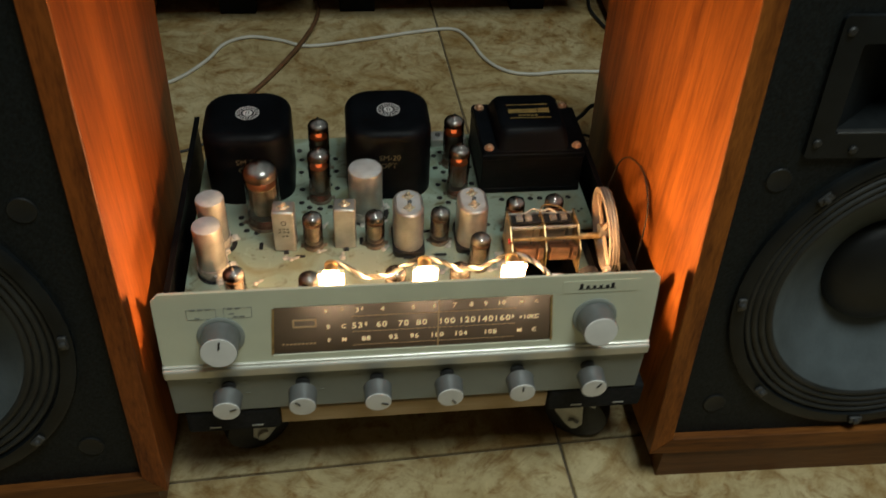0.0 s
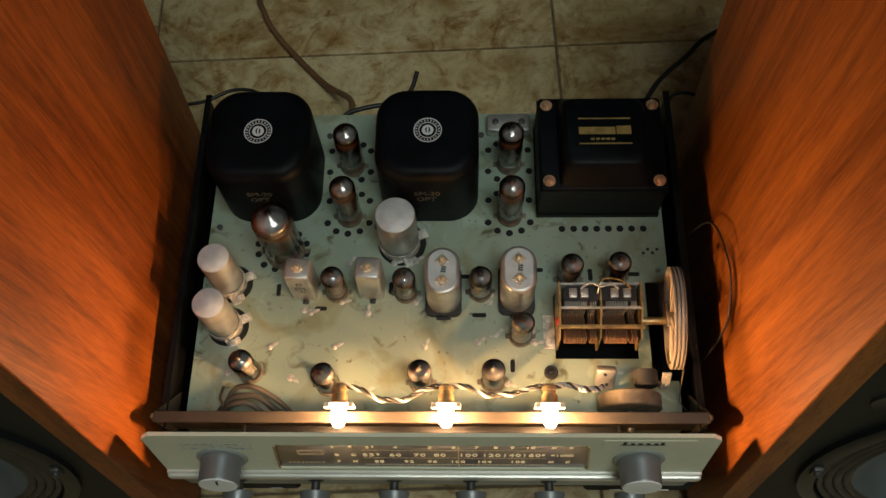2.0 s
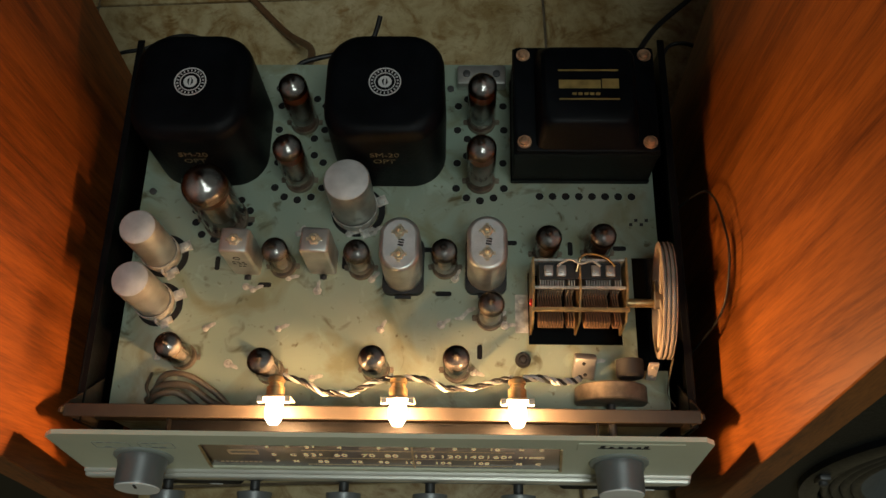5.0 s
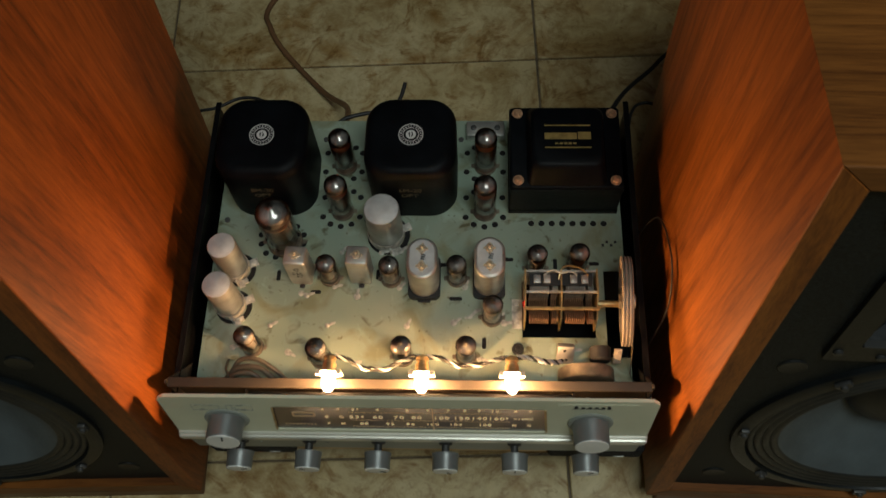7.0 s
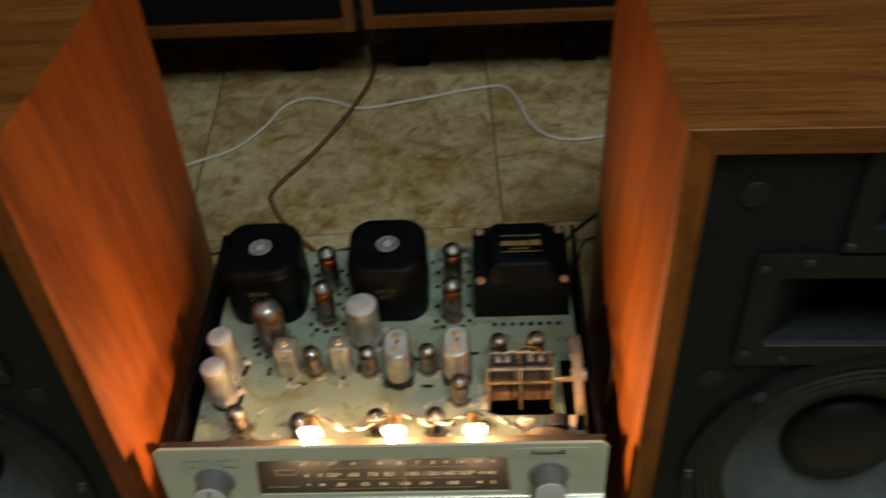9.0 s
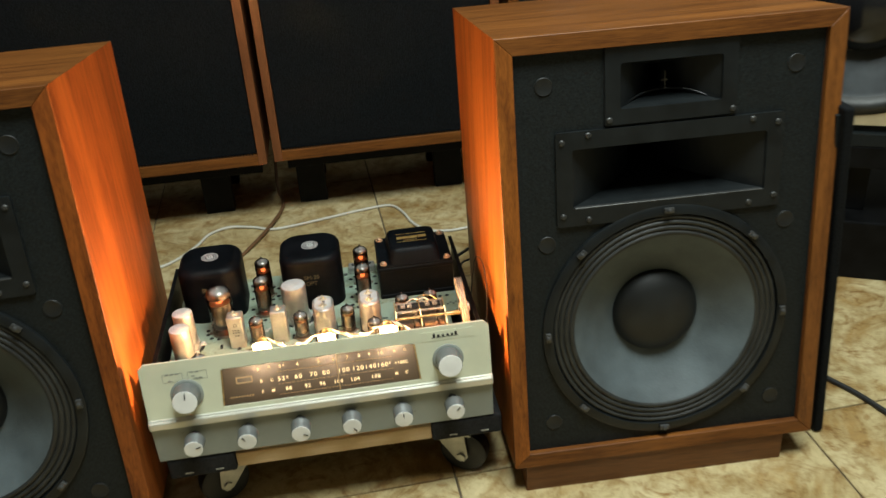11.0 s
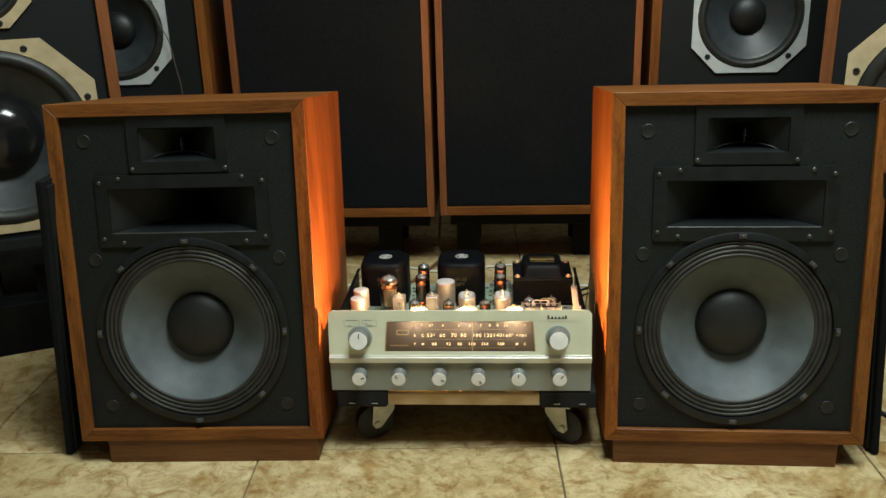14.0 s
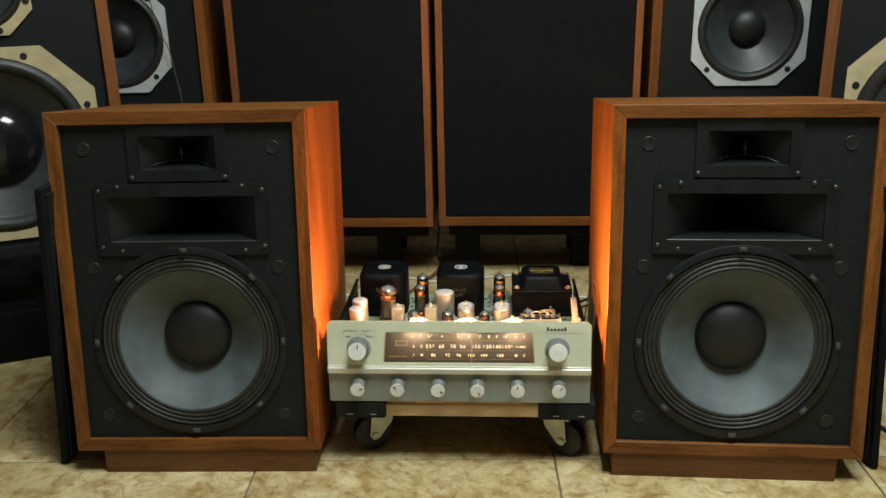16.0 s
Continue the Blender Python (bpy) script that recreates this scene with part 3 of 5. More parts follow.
    lip = sweep([(-0.055, y + 0.004, tz - 0.026), (-0.03, y + 0.018, tz - 0.016), (0, y + 0.024, tz - 0.0125), (0.03, y + 0.018, tz - 0.016), (0.055, y + 0.004, tz - 0.026)], 0.0012, 6)
    part("horn_lip", lip, "horn", s, "", 60, m)
    # greyer bar that paints the highlight along the mouth's lower lip
    part("mouth_edge", box(-mw / 2 + 0.002, mw / 2 - 0.002, y - 0.0042, y + 0.002, mz - mh / 2 - 0.0012, mz - mh / 2 + 0.0004, 0.0005, 1), "screw_dark", s, "", None, m)
    woofer(s, -0.001, wz, y, m, 0.152, 0.1395, 0.113, 0.0545)
    for u, v in ((-0.142, 0.481), (0.143, 0.481), (-0.1435, 0.2975), (0.1425, 0.2975), (-0.142, 0.058), (0.140, 0.058)):
        part("grille_socket", lathe([(0.0102, 0), (0.0102, 0.0009), (0.0096, 0.0014), (0.0088, 0.0011), (0, 0.0011)], 24), "cap_dome", s, "round black grille fastener", 40, m @ pose(u, y, v, 90))
    # plinth, a wedge between floor and slanted cabinet
    bm = bmesh.new()
    pw, d0, d1 = 0.170, 0.003, 0.31
    sl = math.tan(radians(LEAN))
    for x in (px - pw, px + pw):
        bm.verts.new((x, d0, 0)), bm.verts.new((x, d1, 0)), bm.verts.new((x, d1, z0 - sl * d1 - 0.0005)), bm.verts.new((x, d0, z0 - sl * d0 - 0.0005))
    bm.verts.ensure_lookup_table()
    v = bm.verts
    for q in ((0, 1, 2, 3), (4, 5, 6, 7), (0, 1, 5, 4), (1, 2, 6, 5), (2, 3, 7, 6), (3, 0, 4, 7)):
        bm.faces.new([v[i] for i in q])
    part("plinth", bm, "plinth", s, "brown stained slanted plinth")
    s.matrix_world = m_world
    return s


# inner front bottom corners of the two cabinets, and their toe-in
horn_speaker(pose(-0.220, -0.039, 0, 0, 0, 1.9) @ pose(-SW / 2, 0, 0), "walnut loudspeaker with bare black baffle, lit orange along its side", 0.016, "wood_red_lit")
horn_speaker(pose(0.226, -0.0365, 0, 0, 0, -1.5) @ pose(SW / 2, 0, 0), "walnut loudspeaker with bare black baffle and large grey woofer", -0.0105, "wood_gold_lit")


def loose_grille(x0, y0, sx, length):
    """A cloth-covered grille frame that leans against a cabinet's outer side."""
    g = root("speaker_grille", x0, y0, 0, "black cloth speaker grille leaning on a cabinet side", "grille", "loose grilles")
    tilt = pose(0, 0, 0, 0, -4.2 * sx, 0)
    part("cloth_panel", box(-0.006, 0.006, 0, length, 0.002, 0.47, 0.003), "grille", g, "", None, tilt)
    part("frame_board", box(0.0065 * -sx - 0.003, 0.0065 * -sx + 0.003, 0.01, length - 0.01, 0.008, 0.46, 0.001), "baffle", g, "", None, tilt)
    return g


loose_grille(-0.650, -0.030, -1, 0.35)
loose_grille(0.655, -0.010, 1, 0.35)


# ---- the tall grille-fronted cabinets behind, on low dark stands ----
def tall_cabinet(x0, x1, y, z0, z1, feet, label):
    c = root("tall_loudspeaker", (x0 + x1) / 2, y, z0, label, "loudspeaker", "tall cabinets behind")
    w = (x1 - x0) / 2
    T = 0.017
    for sx in (-1, 1):
        part("side_panel", box(sx * w - (T if sx > 0 else 0), sx * w + (T if sx < 0 else 0), 0, 0.32, 0, z1 - z0, 0.001), "oldwood", c)
    part("bottom_panel", box(-w + T, w - T, 0.0005, 0.32, 0, 0.022, 0.001), "wood_x", c)
    part("top_panel", box(-w + T, w - T, 0.0005, 0.32, z1 - z0 - T, z1 - z0, 0.001), "wood_x", c)
    part("grille_cloth", box(-w + T + 0.001, w - T - 0.001, 0.006, 0.02, 0.0245, z1 - z0 - T, 0.002), "grille", c, "black woven grille cloth")
    part("cloth_edge", join(*[box(x, x + 0.003, 0.004, 0.007, 0.0225, 0.0255 + 0.001 * (i % 3), 0) for i, x in enumerate(np.arange(-w + T + 0.004, w - T - 0.006, 0.006))]), "grille", c, "frayed cloth edge")
    part("back_panel", box(-w + T, w - T, 0.3, 0.318, 0.022, z1 - z0 - T), "baffle", c)
    st = root("low_stand", (x0 + x1) / 2, y, 0, "low black stand with short feet under a cabinet", "stand", "stands behind")
    part("beam", box(x0 + 0.02 - st.location.x, x1 - 0.02 - st.location.x, 0.085, 0.135, z0 - 0.052, z0 - 0.0005, 0.002), "black_metal", st)
    part("rear_beam", box(x0 + 0.02 - st.location.x, x1 - 0.02 - st.location.x, 0.24, 0.29, z0 - 0.052, z0 - 0.0005, 0.002), "black_metal", st)
    for f in feet:
        part("foot", box(f - 0.031 - st.location.x, f + 0.031 - st.location.x, 0.095, 0.127, 0, z0 - 0.0525, 0.002), "black_metal", st)
        part("foot", box(f - 0.031 - st.location.x, f + 0.031 - st.location.x, 0.25, 0.28, 0, z0 - 0.0525, 0.002), "black_metal", st)


tall_cabinet(-0.580, -0.098, 0.845, 0.140, 1.15, (-0.55, -0.225), "tall walnut cabinet with black cloth grille")
tall_cabinet(-0.083, 0.399, 0.848, 0.142, 1.15, (-0.017, 0.290), "tall walnut cabinet with black cloth grille and frayed edge")


# ---- the flanking loudspeakers with octagonal driver rings ----
def octagon(r, c=0.54, n=8):
    """An irregular octagon: square of half-width r with its corners cut."""
    k = r * (1 - c)
    return [(r, -r + k), (r, r - k), (r - k, r), (-r + k, r), (-r, r - k), (-r, -r + k), (-r + k, -r), (r - k, -r)]


def oct_ring(r, ri, h):
    outer = []
    o = octagon(r)
    for i in range(8):
        a, b = Vector(o[i]), Vector(o[(i + 1) % 8])
        outer += [tuple(a.lerp(b, t / 6)) for t in range(6)]
    inner = [(ri * math.cos(math.atan2(y, x)), ri * math.sin(math.atan2(y, x))) for x, y in outer]
    return ringed(outer, inner, 0, h)


def ring_speaker(x, y, yaw, w, z0, z1, drivers, ring, dome, cone, label, stand):
    c = root("studio_loudspeaker", x, y, z0, label, "loudspeaker", "flanking loudspeakers", yaw)
    h, T = w / 2, 0.022
    for sx in (-1, 1):
        part("side_panel", box(sx * h - (T if sx > 0 else 0), sx * h + (T if sx < 0 else 0), 0, 0.34, 0, z1 - z0, 0.001), "oldwood" if ring == "ring_cream" else "wood_v", c)
    part("bottom_panel", box(-h + T, h - T, 0, 0.34, 0, T, 0.001), "baffle", c)
    part("top_panel", box(-h + T, h - T, 0, 0.34, z1 - z0 - T, z1 - z0, 0.001), "wood_x", c)
    edge = T
    for dz, ro in sorted(drivers):
        lo, hi, ri = dz - z0 - ro * 0.95, dz - z0 + ro * 0.95, ro * 0.9
        if lo > edge:
            part("baffle_board", box(-h + T, h - T, 0.012, 0.03, edge, lo), "baffle", c, "black textured baffle")
        sq = []
        cs = [(-ro * 0.95, -ro * 0.95), (ro * 0.95, -ro * 0.95), (ro * 0.95, ro * 0.95), (-ro * 0.95, ro * 0.95)]
        for k in range(4):
            a, b = Vector(cs[k]), Vector(cs[(k + 1) % 4])
            sq += [tuple(a.lerp(b, j / 10)) for j in range(10)]
        rd_ = [(ri * math.cos(math.atan2(q, p)), ri * math.sin(math.atan2(q, p))) for p, q in sq]
        part("baffle_board", ringed(sq, rd_, -0.018, 0), "baffle", c, "", None, pose(0, 0.012, dz - z0) @ FRONT)
        for sx in (-1, 1):
            x0, x1 = sorted((sx * ro * 0.95, sx * (h - T)))
            part("baffle_board", box(x0, x1, 0.012, 0.03, lo, hi), "baffle", c)
        edge = hi
    part("baffle_board", box(-h + T, h - T, 0.012, 0.03, edge, z1 - z0 - T), "baffle", c)
    for dz, ro in drivers:
        d = part("driver", oct_ring(ro, ro * (0.92 if ring == "ring_white" else 0.915), 0.006), ring, c, "pale octagonal cast ring", None, pose(0, 0.012, dz - z0) @ FRONT)
        at = pose(0, 0.012, dz - z0)
        rs, rc, rd = ro * (0.925 if ring == "ring_white" else 0.92), ro * 0.76, ro * (0.33 if ring == "ring_white" else 0.41)
        prof = [(rs, 0.002)] + [(rs - (rs - rc) * t / 8, 0.002 + 0.011 * math.sin(math.pi * t / 8)) for t in range(1, 8)] + [(rc, 0.001)]
        part("roll_surround", lathe(prof, 48, cap=False), "surround", d, "black rubber roll surround", 60, at @ pose(0, 0, 0, 90))
        dep = 0.5 * (rc - rd)
        prof = [(rc - (rc - rd) * t / 14, 0.001 - dep * (t / 14) - 0.0006 * (t % 2)) for t in range(15)]
        part("cone", lathe(prof, 48, cap=False), cone, d, "", 60, at @ pose(0, 0, 0, 90))
        part("dust_cap", lathe([(rd * math.cos(a), -dep + rd * 0.6 * math.sin(a)) for a in (0, 0.3, 0.6, 0.9, 1.2, 1.4)] + [(0, -dep + rd * 0.6)], 40, cap=False), dome, d, "", 60, at @ pose(0, 0, 0, 90))
        for a in (22.5, 67.5, 112.5, 157.5, 202.5, 247.5, 292.5, 337.5) if ring == "ring_cream" else (45, 135, 225, 315):
            q = radians(a)
            rr = ro * (1.0 if ring == "ring_white" else 0.98)
            part("bolt", lathe([(0.0065, 0.006), (0.0065, 0.0075), (0.004, 0.0085), (0.0038, 0.0065), (0, 0.0065)], 14), "ink", d, "", 40, at @ pose(rr * math.cos(q), 0, rr * math.sin(q), 90))
    if stand:
        s = root("speaker_stand", x, y, 0, "black steel loudspeaker stand on a flat base", "stand", "flanking stands", yaw)
        part("base_plate", box(-h + 0.01, h - 0.01, -0.02, 0.32, 0, 0.11, 0.003), "black_metal", s)
        part("top_plate", box(-h + 0.03, h - 0.03, 0.0, 0.3, z0 - 0.04, z0 - 0.0005, 0.002), "black_metal", s)
        for lx in (-0.3, 0.12, 0.62):
            part("leg", box(lx * h - 0.017, lx * h + 0.017, 0.03, 0.064, 0.11, z0 - 0.04, 0.002), "black_metal", s)


ring_speaker(-0.862, 0.86, 3, 0.45, 0.02, 1.15, ((0.611, 0.130), (0.32, 0.130)), "ring_white", "cap_dome", "polycone", "tall walnut loudspeaker with white-ringed woofers on the floor", False)
ring_speaker(0.647, 0.86, -2, 0.45, 0.02, 1.15, ((0.611, 0.130), (0.32, 0.130)), "ring_white", "cap_dome", "polycone", "tall walnut loudspeaker with white-ringed woofers on the floor", False)
ring_speaker(-0.912, 0.386, 26, 0.47, 0.22, 1.1, ((0.445, 0.19), (0.757, 0.10)), "ring_cream", "cap_gloss", "polycone", "large loudspeaker with cream-ringed woofer on a black stand", True)
ring_speaker(0.893, 0.387, -26, 0.47, 0.24, 1.1, ((0.465, 0.19), (0.775, 0.10)), "ring_cream", "cap_gloss", "polycone", "large loudspeaker with cream-ringed woofer on a black stand", True)


# ---- the dolly with casters ----
dolly = root("furniture_dolly", 0.008, 0.0, 0, "wooden dolly with black carpeted ends under the receiver", "dolly")
dolly.location = (0, 0, 0)
part("front_board", box(-0.117, 0.126, -0.004, 0.045, 0.084, 0.1045, 0.0015), "pine", dolly, "bare pale softwood board")
part("rear_board", box(-0.117, 0.126, 0.265, 0.315, 0.084, 0.1045, 0.0015), "pine", dolly, "bare pale softwood board")
for x0, x1 in ((-0.199, -0.1175), (0.1265, 0.216)):
    part("end_board", box(x0, x1, -0.008, 0.325, 0.081, 0.111, 0.004, 3), "carpet", dolly, "black carpet-covered end board")
    for k in (0.3, 0.75):
        part("staple", box(x0 + (x1 - x0) * k - 0.005, x0 + (x1 - x0) * k + 0.005, -0.0088, -0.008, 0.0885, 0.0895), "zinc", dolly)


def caster(x, y, yaw):
    """A swivel caster; the wheel hangs behind its stem."""
    m = pose(x, y, 0, 0, 0, yaw)
    b = part("caster", join(box(-0.031, 0.031, -0.031, 0.031, 0.0775, 0.0808, 0.001), lathe([(0.022, 0.0775), (0.022, 0.072), (0.014, 0.068), (0.0, 0.068)], 24)), "zinc", dolly, "zinc swivel caster with black rubber wheel", 40, m)
    for sx in (-1, 1):
        out = [(-0.018, 0.069), (0.018, 0.069), (0.017, 0.055), (-0.006, 0.026), (-0.016, 0.024), (-0.022, 0.032), (-0.02, 0.05)]
        f = prism(out, 0, 0.0022, 0.0004, 1)
        f.transform(Matrix(((0, 0, 1, sx * 0.0175 - 0.001), (1, 0, 0, 0), (0, 1, 0, 0), (0, 0, 0, 1))))
        part("fork", f, "zinc", b, "", None, m)
    part("wheel", lathe([(0.012, -0.012), (0.026, -0.012), (0.031, -0.0095), (0.0322, -0.004), (0.0322, 0.004), (0.031, 0.0095), (0.026, 0.012), (0.012, 0.012)], 40, "x"), "rubber", b, "", 35, m @ pose(0, -0.013, 0.0325))
    part("axle_nut", lathe([(0.006, -0.022), (0.006, 0.022)], 6, "x"), "zinc", b, "", None, m @ pose(0, -0.013, 0.0325))


caster(-0.135, 0.045, -68)
caster(0.160, 0.035, 64)
caster(-0.150, 0.275, 10)
caster(0.165, 0.275, -20)


# ---- the valve receiver without its lid ----
amp = root("valve_receiver", 0, 0, 0.112, "old valve stereo receiver without lid, dial lamps lit", "receiver")
Z = 0.165
UP = pose(0, 0, -0.112)


def ap(name, bm, material, parent=None, label="", smooth=None, m=None):
    """A part of the receiver, built in world places."""
    return part(name, bm, material, parent or amp, label, smooth, UP @ m if m is not None else UP)


# chassis with cut-outs for the drum wheel and the tuning capacitor
CH = [(-0.2, 0.1985), (0.028, 0.322)]
cut1, cut2 = (0.100, 0.168, 0.0845, 0.140), (0.178, 0.1985, 0.066, 0.152)
xs, ys = [-0.2, 0.100, 0.168, 0.178, 0.1985], [0.028, 0.066, 0.0845, 0.140, 0.152, 0.322]
bits = []
for i in range(4):
    for j in range(5):
        cx, cy = (xs[i] + xs[i + 1]) / 2, (ys[j] + ys[j + 1]) / 2
        if any(a < cx < b and c < cy < d for a, b, c, d in (cut1, cut2)):
            continue
        bits.append(box(xs[i], xs[i + 1], ys[j], ys[j + 1], Z - 0.0012, Z))
top = join(*bits)
bmesh.ops.remove_doubles(top, verts=top.verts, dist=1e-6)
ap("chassis_plate", top, "chassis", None, "dull greenish passivated steel chassis")
ap("chassis_front", box(-0.2, 0.1985, 0.028, 0.0292, 0.1122, Z - 0.0012), "chassis")
ap("chassis_back", box(-0.2, 0.1985, 0.3208, 0.322, 0.1122, Z - 0.0012), "chassis")
ap("bottom_tray", box(-0.2, 0.1985, 0.03, 0.32, 0.1121, 0.1135), "black_metal")
for sx, x in ((-1, -0.209), (1, 0.2075)):
    side = ap("side_plate", box(x - 0.0009, x + 0.0009, 0.02, 0.324, 0.1121, 0.197, 0.0004, 1), "black_metal", None, "black painted side plate")
    ap("side_rib", box(x - 0.0045 if sx > 0 else x, x if sx > 0 else x + 0.0045, 0.02, 0.324, 0.1952, 0.1968), "black_metal", side)
    br = prism([(0.0205, 0.166), (0.056, 0.166), (0.0235, 0.226), (0.0205, 0.226)], 0, 0.0014)
    br.transform(Matrix(((0, 0, 1, x - 0.0007 + (0.003 if sx < 0 else -0.003)), (1, 0, 0, 0), (0, 1, 0, 0), (0, 0, 0, 1))))
    ap("corner_bracket", br, "rail", side, "bronze-coloured corner bracket")

# front rail behind the dial, with a step towards the panel
ap("dial_rail", join(box(-0.2055, 0.204, 0.0185, 0.0270, 0.2200, 0.2220, 0.0005, 1), box(-0.2055, 0.204, 0.0260, 0.0270, 0.1655, 0.2200)), "rail", None, "stained bronze rail behind the dial")
ap("dial_box", join(box(-0.14, 0.139, 0.0065, 0.0195, 0.205, 0.2062), box(-0.1402, -0.139, 0.006, 0.0195, 0.178, 0.2136), box(0.139, 0.1402, 0.006, 0.0195, 0.178, 0.2136)), "black_metal")

# panel with a window, leaning back above the trim bar, and lower apron
TILT = pose(0, 0.003, 0.2445, -9.0) @ pose(0, 0, -0.2445)


def fp(name, bm, material, parent=None, label="", smooth=None, m=None):
    """A part of the receiver that lies on the leaning front panel."""
    return ap(name, bm, material, parent, label, smooth, TILT @ m if m is not None else TILT)


WT, WB = [(-0.1125, 0.2285), (0.1145, 0.2285)], [(-0.1165, 0.1795), (0.1185, 0.1795)]
outer = [(-0.2055 + 0.006, 0.1735), (0.2055 - 0.006, 0.1735), (0.2055, 0.1755), (0.2055, 0.240), (0.1995, 0.246), (-0.1995, 0.246), (-0.2055, 0.240), (-0.2055, 0.1755)]
inner = [(-0.1165, 0.1795), (0.1185, 0.1795), (0.1183, 0.182), (0.1148, 0.226), (0.1135, 0.2285), (-0.1115, 0.2285), (-0.1128, 0.226), (-0.1163, 0.182)]
pan = ringed(outer, inner, -0.003, 0.0)
pan.transform(FRONT)
front = fp("front_panel", pan, "panel_up", None, "sage-cream enamelled front panel")
ap("trim_bar", join(box(-0.2062, 0.2062, -0.0135, 0.002, 0.1625, 0.1733, 0.0022, 3), box(-0.2062, 0.2062, -0.0105, 0.002, 0.1715, 0.1752, 0.0012, 2)), "trim", None, "satin silver trim bar")
ap("lower_apron", box(-0.2055, 0.2055, -0.0085, 0.002, 0.1125, 0.1627, 0.001), "panel_low", None, "grey-green enamelled lower apron")
dial = prism([WB[0], WB[1], WT[1], WT[0]], -0.0028, -0.0014)
dial.transform(FRONT)
fp("dial_glass", dial, "dial", None, "smoked brown tuning dial")
for sx, x in ((-1, -0.1143), (1, 0.1162)):
    fp("window_bead", box(x - 0.0009, x + 0.0009, -0.0006, 0.0, 0.181, 0.2275), "brass", front, "", None, pose(x, 0, 0.204) @ pose(0, 0, 0, 0, -sx * 4.7) @ pose(-x, 0, -0.204))

ROWS_ = (
    (0.2215, 0.0062, (("B", -0.071, .7), ("C", -0.058, .6), ("3", -0.0455, 1), ("5", -0.0415, .6), ("4", -0.025, 1), ("5", 0.0, 1), ("6", 0.0173, 1), ("7", 0.034, 1), ("8", 0.048, 1), ("9", 0.06, 1), ("10", 0.073, 1), ("M", 0.09, .7), ("C", 0.1025, .7))),
    (0.2055, 0.0082, (("B", -0.0695, .7), ("C", -0.057, .7), ("53", -0.046, 1), ("5", -0.0388, .6), ("60", -0.026, 1), ("70", -0.008, 1), ("80", 0.007, 1), ("100", 0.028, 1), ("120", 0.045, 1), ("140", 0.06, 1), ("160", 0.0745, 1), ("5", 0.0835, .6), ("×10KC", 0.097, .68))),
    (0.1915, 0.0066, (("F", -0.0695, .8), ("M", -0.057, .8), ("88", -0.039, 1), ("92", -0.0165, 1), ("96", 0.001, 1), ("100", 0.02, 1), ("104", 0.04, 1), ("108", 0.065, 1), ("M", 0.09, .8), ("C", 0.1025, .8))),
)
for z, size, items in ROWS_:
    for text, x, k in items:
        for n, glyph in enumerate(text):
            at = x + (n - (len(text) - 1) / 2) * size * k * 0.60
            fp("numeral", letters(glyph, size * k, pose(at, 0.0012, z + (0.0012 if k == .6 else 0)) @ FRONT, bold=0.00012), "digit")
    fp("scale_line", join(*[box(x, x + 0.0008, 0.0011, 0.0014, z - 0.0068, z - 0.006) for x in np.arange(-0.05, 0.085, 0.0045)], box(-0.05, 0.085, 0.0011, 0.0014, z - 0.0062, z - 0.006)), "digit_dim")
fp("indicator_window", ringed(rounded(0.0195, 0.0085, 0.001, 2), rounded(0.0165, 0.0055, 0.0006, 2), 0, 0.0006), "digit_dim", None, "small lit indicator frame", None, pose(-0.0885, 0.0014, 0.2105) @ FRONT)
fp("small_print", join(*[box(x, x + 0.002, 0.0011, 0.0014, 0.1885, 0.19) for x in np.arange(-0.108, -0.08, 0.0032)]), "digit_dim")
fp("dial_pointer", box(0.0204, 0.0214, 0.0004, 0.0013, 0.1805, 0.228), "digit_dim", None, "thin upright tuning pointer")

# printing on the panel; the maker's script is left as plain slanted strokes
fp("badge_strip", box(0.1235, 0.188, -0.0004, 0.0, 0.2285, 0.2405), "panel_up", front)
fp("script_badge", join(*[turned(box(-0.0014, 0.0014, -0.0007, -0.0002, 0, h, 0.0004, 1), Matrix.Translation((x, 0, 0.2327)) @ Matrix.Shear("XZ", 4, (0.45, 0))) for x, h in ((0.139, 0.0052), (0.1445, 0.0032), (0.15, 0.0032), (0.1555, 0.0032), (0.161, 0.0032), (0.1655, 0.005))], box(0.136, 0.168, -0.0007, -0.0003, 0.2322, 0.2329)), "ink", front)
frame_o = lambda x0, x1, z0, z1: [box(x0, x1, -0.0003, 0.0, z0, z0 + 0.0003), box(x0, x1, -0.0003, 0.0, z1 - 0.0003, z1), box(x0, x0 + 0.0003, -0.0003, 0.0, z0, z1), box(x1 - 0.0003, x1, -0.0003, 0.0, z0, z1)]
fp("selector_print", join(*frame_o(-0.18, -0.157, 0.2205, 0.231), *frame_o(-0.151, -0.129, 0.2205, 0.231), *[box(x, x + 0.004, -0.0003, 0.0, z, z + 0.0011) for x, z in ((-0.177, 0.2295), (-0.171, 0.2295), (-0.165, 0.2295), (-0.174, 0.2215), (-0.148, 0.2295), (-0.142, 0.2295), (-0.147, 0.2245), (-0.144, 0.2215), (-0.139, 0.2215))]), "faint", front)
for x in (-0.156, -0.094, -0.031, 0.030, 0.092, 0.155):
    ap("control_print", join(*[box(x + d, x + d + 0.004, -0.0089, -0.0085, z, z + 0.0009) for d, z in ((-0.017, 0.1515), (0.0135, 0.1515), (-0.002, 0.1575), (0.013, 0.1345))]), "faint", front)


